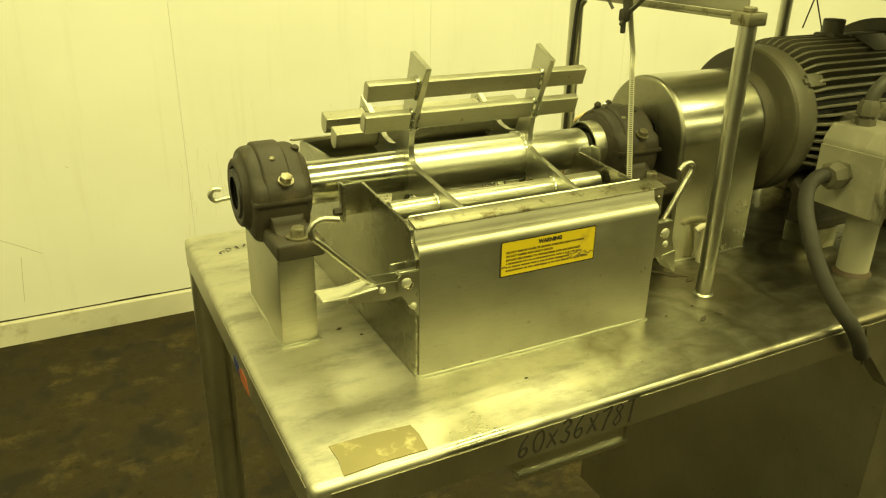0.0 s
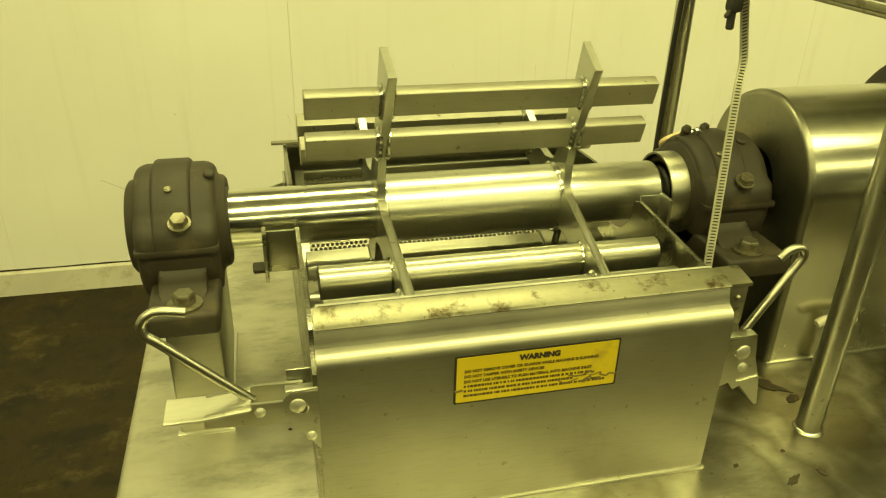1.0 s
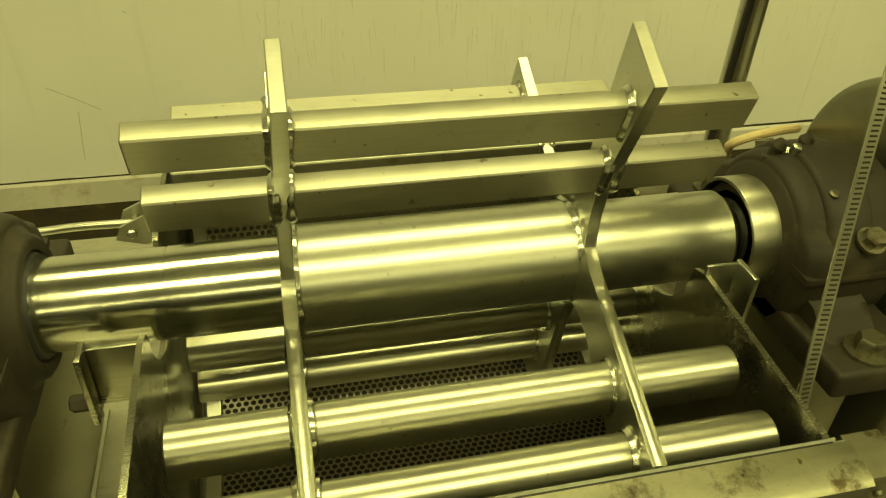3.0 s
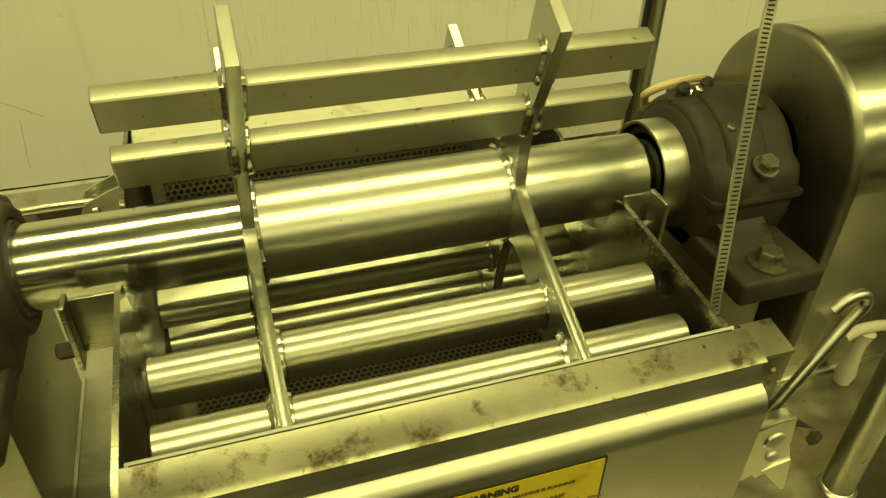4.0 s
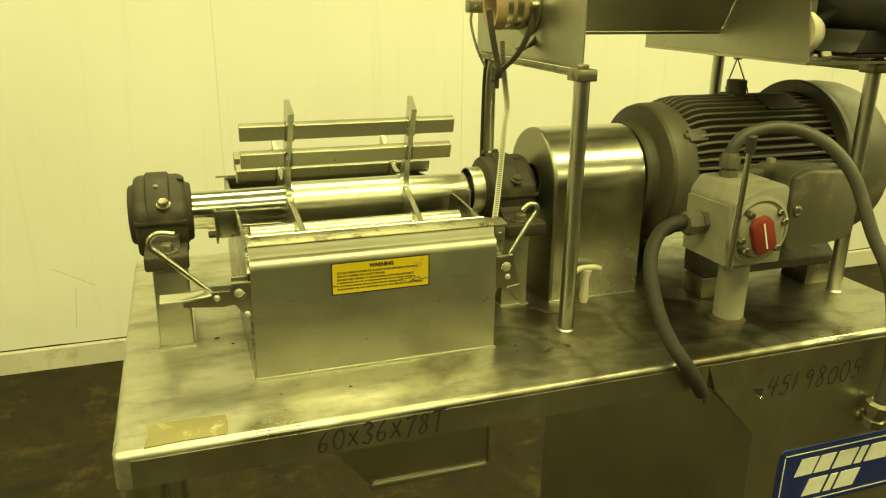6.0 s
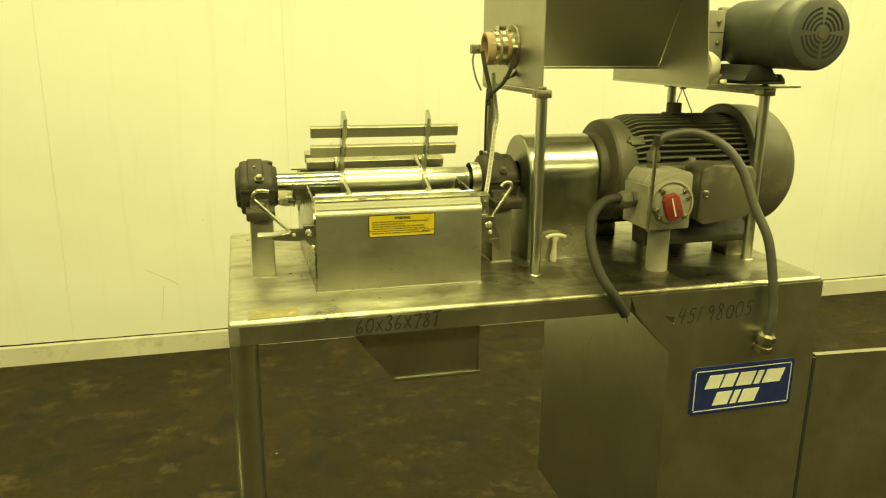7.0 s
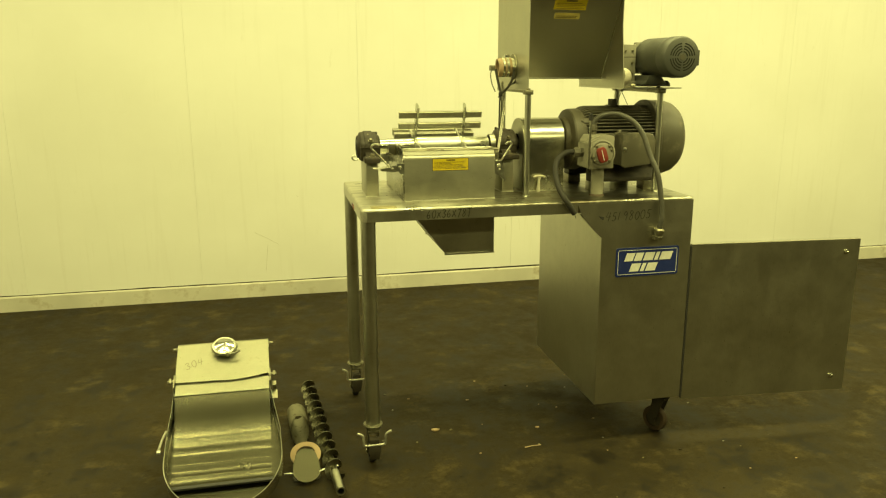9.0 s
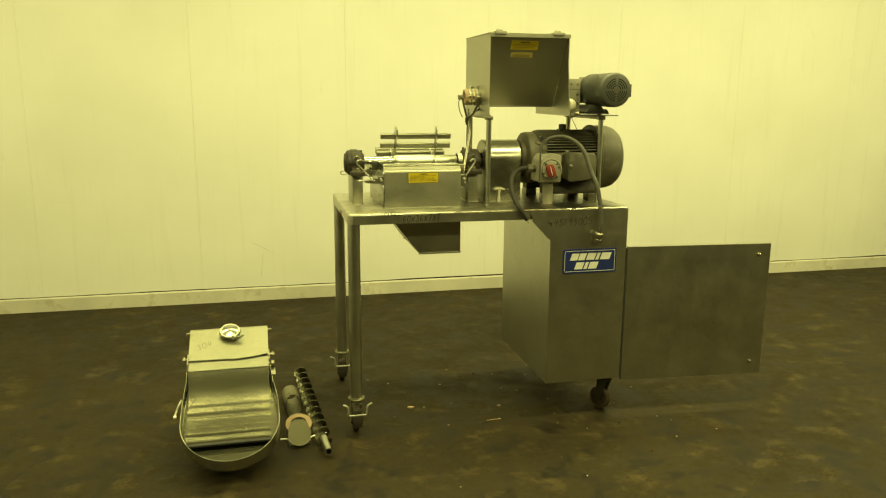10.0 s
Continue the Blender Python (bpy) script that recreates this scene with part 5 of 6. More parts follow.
flex = thing("motor_conduit", "grey flexible conduit arching from switch box to cabinet", "conduit", (1.2, 0.05, 1.4))
part("jacket", sweep(smooth_line([(1.052, 0.165, 1.466), (1.058, 0.162, 1.490), (1.080, 0.155, 1.510), (1.125, 0.142, 1.520), (1.165, 0.120, 1.514), (1.207, 0.090, 1.486), (1.238, 0.060, 1.435), (1.262, 0.026, 1.345), (1.284, -0.008, 1.270), (1.298, -0.026, 1.165), (1.302, -0.032, 1.085), (1.297, -0.030, 1.035)], 8), 0.0115, 16), CABLE, flex)
part("end_fitting", join(lathe([(0, 0), (0.022, 0), (0.022, 0.014), (0.018, 0.016), (0.018, 0.026), (0.023, 0.028), (0.023, 0.044), (0.017, 0.050), (0, 0.050)], (1.292, -0.024, 0.985), (0.1, -0.12, 1), 8), rod((1.292, -0.022, 0.992), (1.290, 0.002, 0.990), 0.012, 12)), STEEL_RIM, flex)

# ---- feeder frame, hopper and gear motor above ----
HX0, HX1, HY0, HY1 = 0.757, 1.180, 0.192, 0.660
HT, HB = 2.036, 1.680
stand = thing("feeder_stand", "four post stainless stand carrying the feed hopper", "stand", (1.06, 0.4, H))
for px, py in ((0.7525, 0.184), (1.378, 0.190), (0.778, 0.640), (1.378, 0.640)):
    post = part("post", rod((px, py, H), (px, py, 1.606), 0.0135, 28), SATIN, stand)
    part("post_weld", lathe([(0.0135, 0), (0.0175, 0), (0.0155, 0.003), (0.0135, 0.004)], (px, py, H - 0.001), (0, 0, 1), 28), SATIN, post)
    part("post_cap", join(box((px - 0.019, py - 0.018, 1.605), (px + 0.018, py + 0.018, 1.624), 0.002), rod((px, py, 1.624), (px, py, 1.631), 0.010, 20)), STEEL_RIM, post)
part("cross_bar", join(box((0.742, 0.202, 1.611), (0.766, 0.622, 1.615), 0.001), box((0.742, 0.202, 1.6155), (0.746, 0.622, 1.6225), 0.001)), STEEL_RIM, stand)
part("cross_bar", box((1.366, 0.208, 1.607), (1.390, 0.622, 1.622), 0.002), STEEL_RIM, stand)
part("motor_shelf", prism([(1.176, 0.150), (1.30, 0.150), (1.470, 0.172), (1.470, 0.655), (1.176, 0.655)], "z", 1.625, 1.630), STEEL_CAB, stand)

hopper = thing("feed_hopper", "tall brushed steel feed hopper with a clamped lid", "hopper", (0.96, 0.4, 1.62))
part("end_plate", box((HX0 - 0.003, HY0 - 0.002, 1.622), (HX0, HY1, HT), 0.0008, 1), STEEL_BOX, hopper)
part("end_plate", prism([(HY0 - 0.04, 1.630), (HY1, 1.630), (HY1, HT), (HY0, HT), (HY0, 1.90)], "x", HX1, HX1 + 0.003), STEEL_BOX, hopper)
SLOPE = math.atan2(0.201, 0.361)
part("front_sheet", ribbon([(HY0, HT - 0.002), (0.393, 1.675), (0.397, 1.672)], "x", HX0, HX1, 0.002), HOP, hopper, "sheet sloping back down to the trough")
part("back_sheet", ribbon([(HY1, HT), (HY1, 1.960), (HY1 - 0.002, 1.953), (0.440, 1.690), (0.425, 1.675)], "x", HX0, HX1, -0.002), STEEL_CAB, hopper)
part("trough_sheet", ribbon([(0.395, 1.674), (0.402, 1.669), (0.418, 1.669), (0.427, 1.676)], "x", HX0, HX1, -0.002), STEEL_CAB, hopper)
part("seam_bead", sweep([(HX1 - 0.001, 0.1935, 2.030), (HX1 - 0.001, 0.3915, 1.675)], 0.0030, 8), POLISH, hopper)
lidp = part("lid", join(box((HX0 - 0.006, HY0 - 0.006, HT), (HX1 + 0.006, HY1 + 0.006, HT + 0.006), 0.002), box((HX0 - 0.006, HY0 - 0.008, HT - 0.016), (HX1 + 0.006, HY0 - 0.004, HT + 0.003))), STEEL_BOX, hopper)
for lx in (0.805, 1.118):
    part("lid_clamp", join(box((lx - 0.030, HY0 - 0.020, HT - 0.004), (lx + 0.032, HY0 + 0.03, HT + 0.012), 0.004), rod((lx - 0.022, HY0 - 0.008, HT + 0.012), (lx + 0.010, HY0 - 0.008, HT + 0.012), 0.009, 12)), GREY_BOX, lidp)
def leaned(bm):
    """Lays a label, given on the upright face, down on the sloping sheet."""
    p = Matrix.Translation((0, HY0, HT - 0.002))
    return turned(bm, p @ Matrix.Rotation(SLOPE, 4, "X") @ Matrix.Scale(1.1, 4, (0, 0, 1)) @ p.inverted())


hl = thing("hopper_warning_label", "yellow warning label on the hopper front", "label", (0.95, HY0, 1.97))
part("yellow_field", leaned(prism([(0.873, 1.959), (1.021, 1.957), (1.022, 2.003), (0.874, 2.004)], "y", HY0 - 0.0015, HY0 - 0.0005)), YELLOW, hl)
part("print_bar", leaned(join(box((0.925, HY0 - 0.002, 1.992), (0.975, HY0 - 0.0012, 1.998)), *[box((0.885, HY0 - 0.002, 1.963 + k * 0.007), (1.012 - 0.012 * (k % 2), HY0 - 0.0012, 1.9645 + k * 0.007)) for k in range(4)])), INK_FADED, hl)
hl2 = thing("hopper_small_label", "faded pale yellow strip label on the hopper", "label", (0.94, HY0, 1.93))
part("strip", leaned(prism([(0.884, 1.921), (1.000, 1.920), (1.000, 1.944), (0.884, 1.945)], "y", HY0 - 0.0015, HY0 - 0.0005)), PALE_YELLOW, hl2)
part("print_bar", leaned(join(box((0.89, HY0 - 0.002, 1.931), (0.99, HY0 - 0.0012, 1.9335)), box((0.89, HY0 - 0.002, 1.925), (0.985, HY0 - 0.0012, 1.9275)))), INK_FADED, hl2)

# discharge pipe of the feeder with rubber sleeve, hose clamp and dangling band
PY, PZ = 0.402, 1.722
spout = thing("feeder_outlet", "tan rubber sleeve clamped on the feeder's outlet pipe", "pipe", (0.72, PY, PZ))
part("flange", lathe([(0.036, 0), (0.056, 0), (0.057, 0.003), (0.056, 0.006), (0.042, 0.008), (0.036, 0.008)], (HX0 - 0.003, PY, PZ), (-1, 0, 0), 44), BOLT, spout)
part("steel_pipe", lathe([(0.036, 0), (0.039, 0), (0.039, 0.040), (0.036, 0.040)], (HX0 - 0.004, PY, PZ), (-1, 0, 0), 40), SATIN, spout)
part("rubber_sleeve", lathe([(0.032, 0.030), (0.0405, 0.014), (0.0425, 0.018), (0.0425, 0.070), (0.040, 0.076), (0.034, 0.076), (0.032, 0.070), (0.032, 0.030)], (HX0 - 0.004, PY, PZ), (-1, 0.04, -0.06), 44), TAN, spout, "worn tan rubber sleeve")
part("hose_clamp", join(lathe([(0.043, 0.028), (0.045, 0.028), (0.045, 0.040), (0.043, 0.040)], (HX0 - 0.004, PY, PZ), (-1, 0.02, -0.03), 44), lathe([(0.043, 0.048), (0.0445, 0.048), (0.0445, 0.058), (0.043, 0.058)], (HX0 - 0.004, PY, PZ), (-1, 0.02, -0.03), 44), box((0.712, PY - 0.006, PZ + 0.042), (0.732, PY + 0.022, PZ + 0.054), 0.002)), POLISH, spout)
for a in (60, 180, 300):
    part("flange_bolt", rod((HX0 - 0.005, PY + 0.048 * math.cos(radians(a)), PZ + 0.048 * math.sin(radians(a))), (HX0 - 0.022, PY + 0.048 * math.cos(radians(a)), PZ + 0.048 * math.sin(radians(a))), 0.006, 6), POLISH, spout)
for tie in ([(0.657, 0.362, 1.712), (0.666, 0.366, 1.674), (0.680, 0.378, 1.634), (0.691, 0.385, 1.603)], [(0.745, 0.362, 1.709), (0.739, 0.366, 1.674), (0.722, 0.376, 1.634), (0.692, 0.385, 1.603)], [(0.769, 0.362, 1.709), (0.764, 0.368, 1.674), (0.745, 0.376, 1.649), (0.722, 0.382, 1.641)]):
    part("rubber_tie", sweep(smooth_line(tie, 6), 0, flat=(0.011, 0.003), up=(1, 0, 0.4)), CABLE, spout, "grey rubber tie looped under the sleeve")
part("tie_knot", join(box((0.680, 0.378, 1.590), (0.696, 0.394, 1.612), 0.005), rod((0.684, 0.384, 1.594), (0.676, 0.380, 1.586), 0.003, 8), rod((0.687, 0.386, 1.592), (0.686, 0.384, 1.572), 0.0045, 10)), CABLE_DARK, spout)
arm = thing("pull_bracket", "small steel block and wire behind the outlet pipe", "bracket", (0.70, 0.55, 1.74))
part("block", join(box((0.668, 0.49, 1.704), (0.745, 0.512, 1.729), 0.003), rod((0.684, 0.491, 1.715), (0.684, 0.488, 1.715), 0.004, 10)), STEEL_RIM, arm)
part("wire", sweep(smooth_line([(0.674, 0.490, 1.706), (0.660, 0.455, 1.684), (0.655, 0.410, 1.645), (0.664, 0.388, 1.612)], 5), 0.0026, 8), CABLE, arm)

band = thing("hose_clamp_band", "long slotted steel clamp band dangling from the outlet", "clamp band", (0.68, 0.3, 1.4))
bl = smooth_line([(0.698, 0.392, 1.656), (0.699, 0.386, 1.611), (0.703, 0.382, 1.575), (0.705, 0.374, 1.538), (0.694, 0.358, 1.507), (0.677, 0.330, 1.443), (0.660, 0.302, 1.385), (0.645, 0.278, 1.340), (0.638, 0.262, 1.300)], 10)
part("strip", sweep(bl, 0, flat=(0.0112, 0.0012), up=(1, 0.1, 0)), BAND_STRIP, band)
slots, gone = [], 0.0
for a, b in zip(bl, bl[1:]):
    d = (b - a).normalized()
    wide = (Vector((1, 0.1, 0)) - Vector((1, 0.1, 0)).dot(d) * d).normalized()
    nrm = wide.cross(d).normalized()
    if nrm.y > 0:
        nrm = -nrm
    turn = Matrix((wide, nrm, d)).transposed().to_4x4()
    while gone < (b - a).length:
        slots.append(turned(box((-0.0032, -0.0004, -0.0007), (0.0032, 0.0004, 0.0007)), Matrix.Translation(a + d * gone + nrm * 0.0007) @ turn @ Matrix.Rotation(0.16, 4, "Y")))
        gone += 0.0036
    gone -= (b - a).length
tagged(part("slotting", join(*slots), DARKGAP, band), kind="stuff")
wires = thing("control_cables", "dark cables hanging along the rear post", "cable", (0.74, 0.6, 1.3))
part("cable", sweep(smooth_line([(0.752, 0.600, 1.607), (0.750, 0.604, 1.56), (0.750, 0.608, 1.44), (0.752, 0.612, 1.32), (0.752, 0.606, H + 0.006)], 6), 0.0038, 10), CABLE_DARK, wires)
part("armoured_cable", sweep(smooth_line([(0.768, 0.600, 1.605), (0.764, 0.612, 1.58), (0.762, 0.618, 1.48), (0.761, 0.620, 1.34), (0.764, 0.614, H + 0.006)], 6), 0.0042, 10), STEEL_RIM, wires)
hose = thing("grease_hose", "thin tan plastic hose lying behind the bearing", "hose", (0.66, 0.58, H + 0.1))
part("tube", sweep(smooth_line([(0.775, 0.520, 1.402), (0.745, 0.508, 1.408), (0.715, 0.502, 1.408), (0.700, 0.508, 1.398), (0.712, 0.525, 1.380), (0.735, 0.56, 1.33), (0.742, 0.60, 1.25), (0.74, 0.64, H + 0.005)], 6), 0.0042, 10), HOSE, hose)

# gear motor on the shelf
gmw = thing("hanging_wire", "thin grey wire hanging from the motor shelf", "wire", (1.37, 0.55, 1.55))
part("wire", sweep([(1.335, 0.55, 1.536), (1.356, 0.55, 1.598), (1.359, 0.55, 1.606), (1.363, 0.55, 1.598), (1.398, 0.55, 1.534), (1.404, 0.55, 1.500)], 0.0016, 8), CABLE, gmw)
part("shelf_clip", box((1.352, 0.543, 1.602), (1.368, 0.557, 1.626), 0.002), STEEL_RIM, gmw)
gm = thing("gear_motor", "dark grey gear motor with a slotted round fan cover", "motor", (1.36, 0.2, 1.63))
MX, MZ2, MR = 1.368, 1.760, 0.086
part("motor_can", lathe([(0, 0.075), (MR - 0.004, 0.075), (MR - 0.001, 0.080), (MR - 0.001, 0.285), (MR - 0.010, 0.300), (0, 0.300)], (MX, 0, MZ2), (0, 1, 0), 56), FAN_GREY, gm)
fan = part("fan_cover", lathe([(0, 0.0), (0.066, 0.0), (0.080, 0.006), (MR, 0.016), (MR + 0.001, 0.074), (MR - 0.004, 0.078), (0, 0.078)], (MX, 0, MZ2), (0, 1, 0), 56), FAN_GREY, gm)
# raised black arcs: the slots' inner darkness is colour, nothing is recessed
for r in (0.0225, 0.0335, 0.0445, 0.0555):
    for q in range(4):
        a0, a1 = q * 90 + 7, q * 90 + 83
        ring = arc(MX, MZ2, r + 0.0026, a0, a1, 12) + arc(MX, MZ2, r - 0.0026, a1, a0, 12)
        part("slot", prism(ring, "y", -0.0006, 0.002), SLOT_SHADE, fan)
part("fan_boss", lathe([(0, 0), (0.013, 0), (0.014, 0.003), (0, 0.004)], (MX, -0.0015, MZ2), (0, 1, 0), 24), GREY_DARK, fan)
part("motor_base", join(box((1.290, 0.145, 1.636), (1.400, 0.29, 1.643), 0.002), prism([(1.384, 1.641), (1.400, 1.641), (1.398, 1.650), (1.386, 1.662)], "y", 0.146, 0.29, 0.002)), RUBBER, gm)
part("foot", prism([(1.272, 1.6445), (1.396, 1.6445), (1.363, 1.662), (1.360, 1.684), (1.296, 1.684), (1.293, 1.662)], "y", 0.15, 0.29, 0.004, 2), FAN_GREY, gm)
part("side_cover", box((MX + MR - 0.012, 0.035, 1.725), (MX + MR + 0.014, 0.12, 1.790), 0.003), RUBBER, gm, "black flat cover on the motor side")
part("base_bolt", hexbolt((1.352, 0.16, 1.630), (0, 0, 1), 0.008, 0.007, 0.012), CAST, gm)
gearbox = part("gearbox", join(box((1.206, 0.252, 1.655), (1.281, 0.440, 1.818), 0.004, 2), rod((1.27, 0.345, 1.760), (1.40, 0.345, 1.760), 0.05, 20), box((1.202, 0.246, 1.632), (1.284, 0.445, 1.658), 0.003)), GREY_BOX, gm, "pale grey worm gearbox")
part("joint_line", box((1.2055, 0.2515, 1.7620), (1.2815, 0.2530, 1.7645)), DARKGAP, gearbox)
for bx, bz in ((1.228, 1.790), (1.262, 1.790), (1.262, 1.738), (1.262, 1.690)):
    part("cover_bolt", rod((bx, 0.253, bz), (bx, 0.245, bz), 0.0058, 6), BOLT, gearbox)
part("gear_flange", box((1.292, 0.292, 1.690), (1.436, 0.314, 1.830), 0.008), GREY_BOX, gm)
part("pipe_plug", rod((1.225, 0.289, 1.80), (1.225, 0.275, 1.80), 0.010, 8), SATIN, gm)
seal = thing("shaft_seal_cap", "cream plastic domed seal cap beside the gearbox", "seal", (1.19, 0.2, 1.70))
part("dome", lathe([(0, 0.046), (0.014, 0.043), (0.028, 0.034), (0.038, 0.016), (0.040, 0.0), (0, 0.0)], (1.1845, 0.190, 1.678), (1, 0, 0), 32), CREAM, seal)
part("gland_nut", join(rod((1.222, 0.170, 1.640), (1.240, 0.165, 1.640), 0.009, 6), box((1.19, 0.160, 1.630), (1.24, 0.185, 1.637), 0.002)), BOLT, seal)

# dried grime and crumbs on the table top
GRIME = paint("dried_grime", (0.048, 0.036, 0.017), 0.7, (0.12, 0.09, 0.042), 0.8, 60.0)
GRIME_AT = [(0.752, 0.268, 0.034, 0.010, 2.3), (0.770, 0.235, 0.014, 0.006, 0.4), (0.685, 0.114, 0.014, 0.005, 0.6), (0.722, 0.118, 0.008, 0.004, 2.0), (0.636, 0.146, 0.004, 0.003, 0.0), (0.700, 0.156, 0.003, 0.003, 0.0), (0.150, 0.330, 0.005, 0.003, 0.5), (0.175, 0.300, 0.003, 0.002, 0.0), (0.335, 0.090, 0.003, 0.002, 0.0)]
for k, (gx, gy, ga, gb, turn) in enumerate(GRIME_AT):
    rng = random.Random(40 + k)
    c, s = math.cos(turn), math.sin(turn)
    poly = []
    for a in np.linspace(0, 2 * math.pi, 15, endpoint=False):
        r = rng.uniform(0.55, 1.1)
        u, v = ga * r * math.cos(a), gb * r * math.sin(a)
        poly.append((gx + c * u - s * v, gy + s * u + c * v))
    tagged(part("grime_patch", prism(poly, "z", H + 0.0002, H + 0.0010), GRIME), "dark dried grime stuck to the steel table top", "grime", "table grime")

# ---- things on the floor ----
cover = thing("mill_cover", "bright steel mill cover lying upturned on the floor", "cover", (-0.59, 0.1, 0))
ALPHA = 28.5
cm = Matrix.Translation((-0.595, -0.25, 0.195)) @ Matrix.Rotation(radians(ALPHA), 4, "X")


def tilted(bm):
    return turned(bm, cm)


rc, vc = 0.226, 0.088
outline = [(u + 0.010 * min(1.0, (0.42 - v) / 0.2), v) for u, v in [(0.196, 0.42), (0.205, 0.32), (0.222, 0.20)] + arc(0, vc, rc, 0, -180, 32) + [(-0.222, 0.20), (-0.205, 0.32), (-0.196, 0.42)]]
wb = bmesh.new()
rows = []
for dr, w in ((0, 0.0), (0, -0.076), (-0.003, -0.076), (-0.003, 0.0)):
    row = []
    for i, (u, v) in enumerate(outline):
        k = max(0.0, (abs(v - vc) if v > vc else 0) / 0.45)
        s = 1 + dr / max(0.01, math.hypot(u, v - vc))
        row.append(wb.verts.new((u * s, vc + (v - vc) * s, (w + (0.02 * k if w == 0.0 else -0.05 * k)))))
    rows.append(row)
for a, b in zip(rows, rows[1:] + rows[:1]):
    for i in range(len(outline) - 1):
        wb.faces.new((a[i], a[i + 1], b[i + 1], b[i]))
part("rim_band", tilted(wb), POLISH, cover, "thin curved rim wall")
part("base_sheet", tilted(prism([(u * 0.985, vc + (v - vc) * 0.985) for u, v in outline], "z", -0.0735, -0.0715)), CHUTE, cover)
sag = [(v, -0.055 + 0.061 * v / 0.395 - 0.175 * (v / 0.395) * (1 - v / 0.395) + 0.0026 * (1 - abs(math.sin(math.pi * v / 0.056))) * min(1.0, max(0.0, (0.26 - v) / 0.06))) for v in np.linspace(0.0, 0.395, 130)]
part("chute_sheet", tilted(ribbon(sag, "x", -0.192, 0.192, -0.002)), CHUTE, cover, "concave brushed sheet with bright bands")
part("chute_lip", tilted(join(box((-0.193, -0.006, -0.062), (0.193, 0.000, -0.046)), box((-0.196, -0.012, -0.050), (0.196, 0.002, -0.040), 0.002))), RUBBER, cover, "dark lower edge of the chute")
part("seam_row", tilted(join(*[box((-0.180 + k * 0.021, 0.372, -0.0165), (-0.168 + k * 0.021, 0.375, -0.0120)) for k in range(18)])), SATIN, cover)
part("fold_flange", tilted(prism([(0.388, -0.004), (0.396, 0.010), (0.470, 0.004), (0.470, 0.0), (0.398, 0.004)], "x", -0.192, 0.192)), FLAP, cover)
flap_edge = [(-0.194, 0.462), (-0.02, 0.460), (0.03, 0.456), (0.10, 0.463), (0.145, 0.470), (0.175, 0.478), (0.194, 0.480), (0.194, 0.670), (-0.194, 0.670)]
flap = part("flap", tilted(join(prism(flap_edge, "z", 0.010, 0.013), prism([(0.670, 0.013), (0.679, 0.010), (0.684, 0.002), (0.684, -0.05), (0.681, -0.05), (0.681, 0.0), (0.670, 0.009)], "x", -0.194, 0.194))), FLAP, cover, "bright flat inspection flap")
part("cap_ferrule", tilted(lathe([(0, 0.012), (0.036, 0.012), (0.036, 0.026), (0.043, 0.030), (0.043, 0.041), (0.040, 0.042), (0.020, 0.049), (0.004, 0.054), (0, 0.0542)], (0.005, 0.628, 0), (0, 0, 1), 48)), POLISH, flap, "round steel cap with a low cone")
part("cap_clamp", tilted(join(lathe([(0.0425, 0.028), (0.0495, 0.028), (0.0530, 0.035), (0.0495, 0.042), (0.0425, 0.042), (0.0425, 0.028)], (0.005, 0.628, 0), (0, 0, 1), 44), sweep([(0.026, 0.586, 0.038), (0.050, 0.580, 0.040), (0.072, 0.592, 0.042)], 0.005, 10), rod((0.020, 0.580, 0.026), (0.020, 0.580, 0.052), 0.007, 8), box((0.012, 0.576, 0.030), (0.034, 0.590, 0.044), 0.002))), COLLAR, flap, "clamp ring with a wing nut")
for s in (-1, 1):
    part("hinge_lug", tilted(join(box((s * 0.197 - 0.003, 0.43, -0.03), (s * 0.197 + 0.003, 0.50, 0.022), 0.001), rod((s * 0.19, 0.475, 0.008), (s * 0.225, 0.475, 0.008), 0.007, 10), rod((s * 0.215, 0.465, 0.008), (s * 0.215, 0.488, 0.012), 0.006, 8))), STEEL_RIM, cover)
    part("flap_pin", tilted(rod((s * 0.19, 0.660, 0.0), (s * 0.215, 0.660, 0.0), 0.006, 10)), STEEL_RIM, flap)
    part("side_plate", prism([(0.10, 0.0), (0.36, 0.0), (0.375, 0.46), (0.335, 0.505), (0.20, 0.43), (0.08, 0.34)], "x", -0.595 + s * 0.190 - 0.002, -0.595 + s * 0.190 + 0.002), STEEL_BOX, cover)
part("rear_plate", prism([(0.36, 0.0), (0.375, 0.46), (0.378, 0.46), (0.363, 0.0)], "x", -0.785, -0.405), STEEL_BOX, cover)
part("side_handle", tilted(join(sweep(smooth_line([(-0.220, 0.262, -0.040), (-0.236, 0.228, -0.050), (-0.250, 0.190, -0.068)], 4), 0.005, 8), box((-0.256, 0.178, -0.074), (-0.242, 0.194, -0.064), 0.002))), SATIN, cover)
part("side_latch", tilted(join(box((0.196, 0.37, -0.03), (0.226, 0.415, -0.024), 0.002), box((0.205, 0.420, -0.03), (0.222, 0.445, 0.0), 0.002))), STEEL_RIM, cover)
handwriting("304", 0, 0, 0, 0.080, 0.036, 0.004, 0.0012, INK_PALE, flap, 5, cm @ Matrix.Translation((-0.150, 0.528, 0.0134)) @ Matrix.Rotation(radians(22), 4, "Z") @ Matrix.Rotation(radians(-90), 4, "X"))

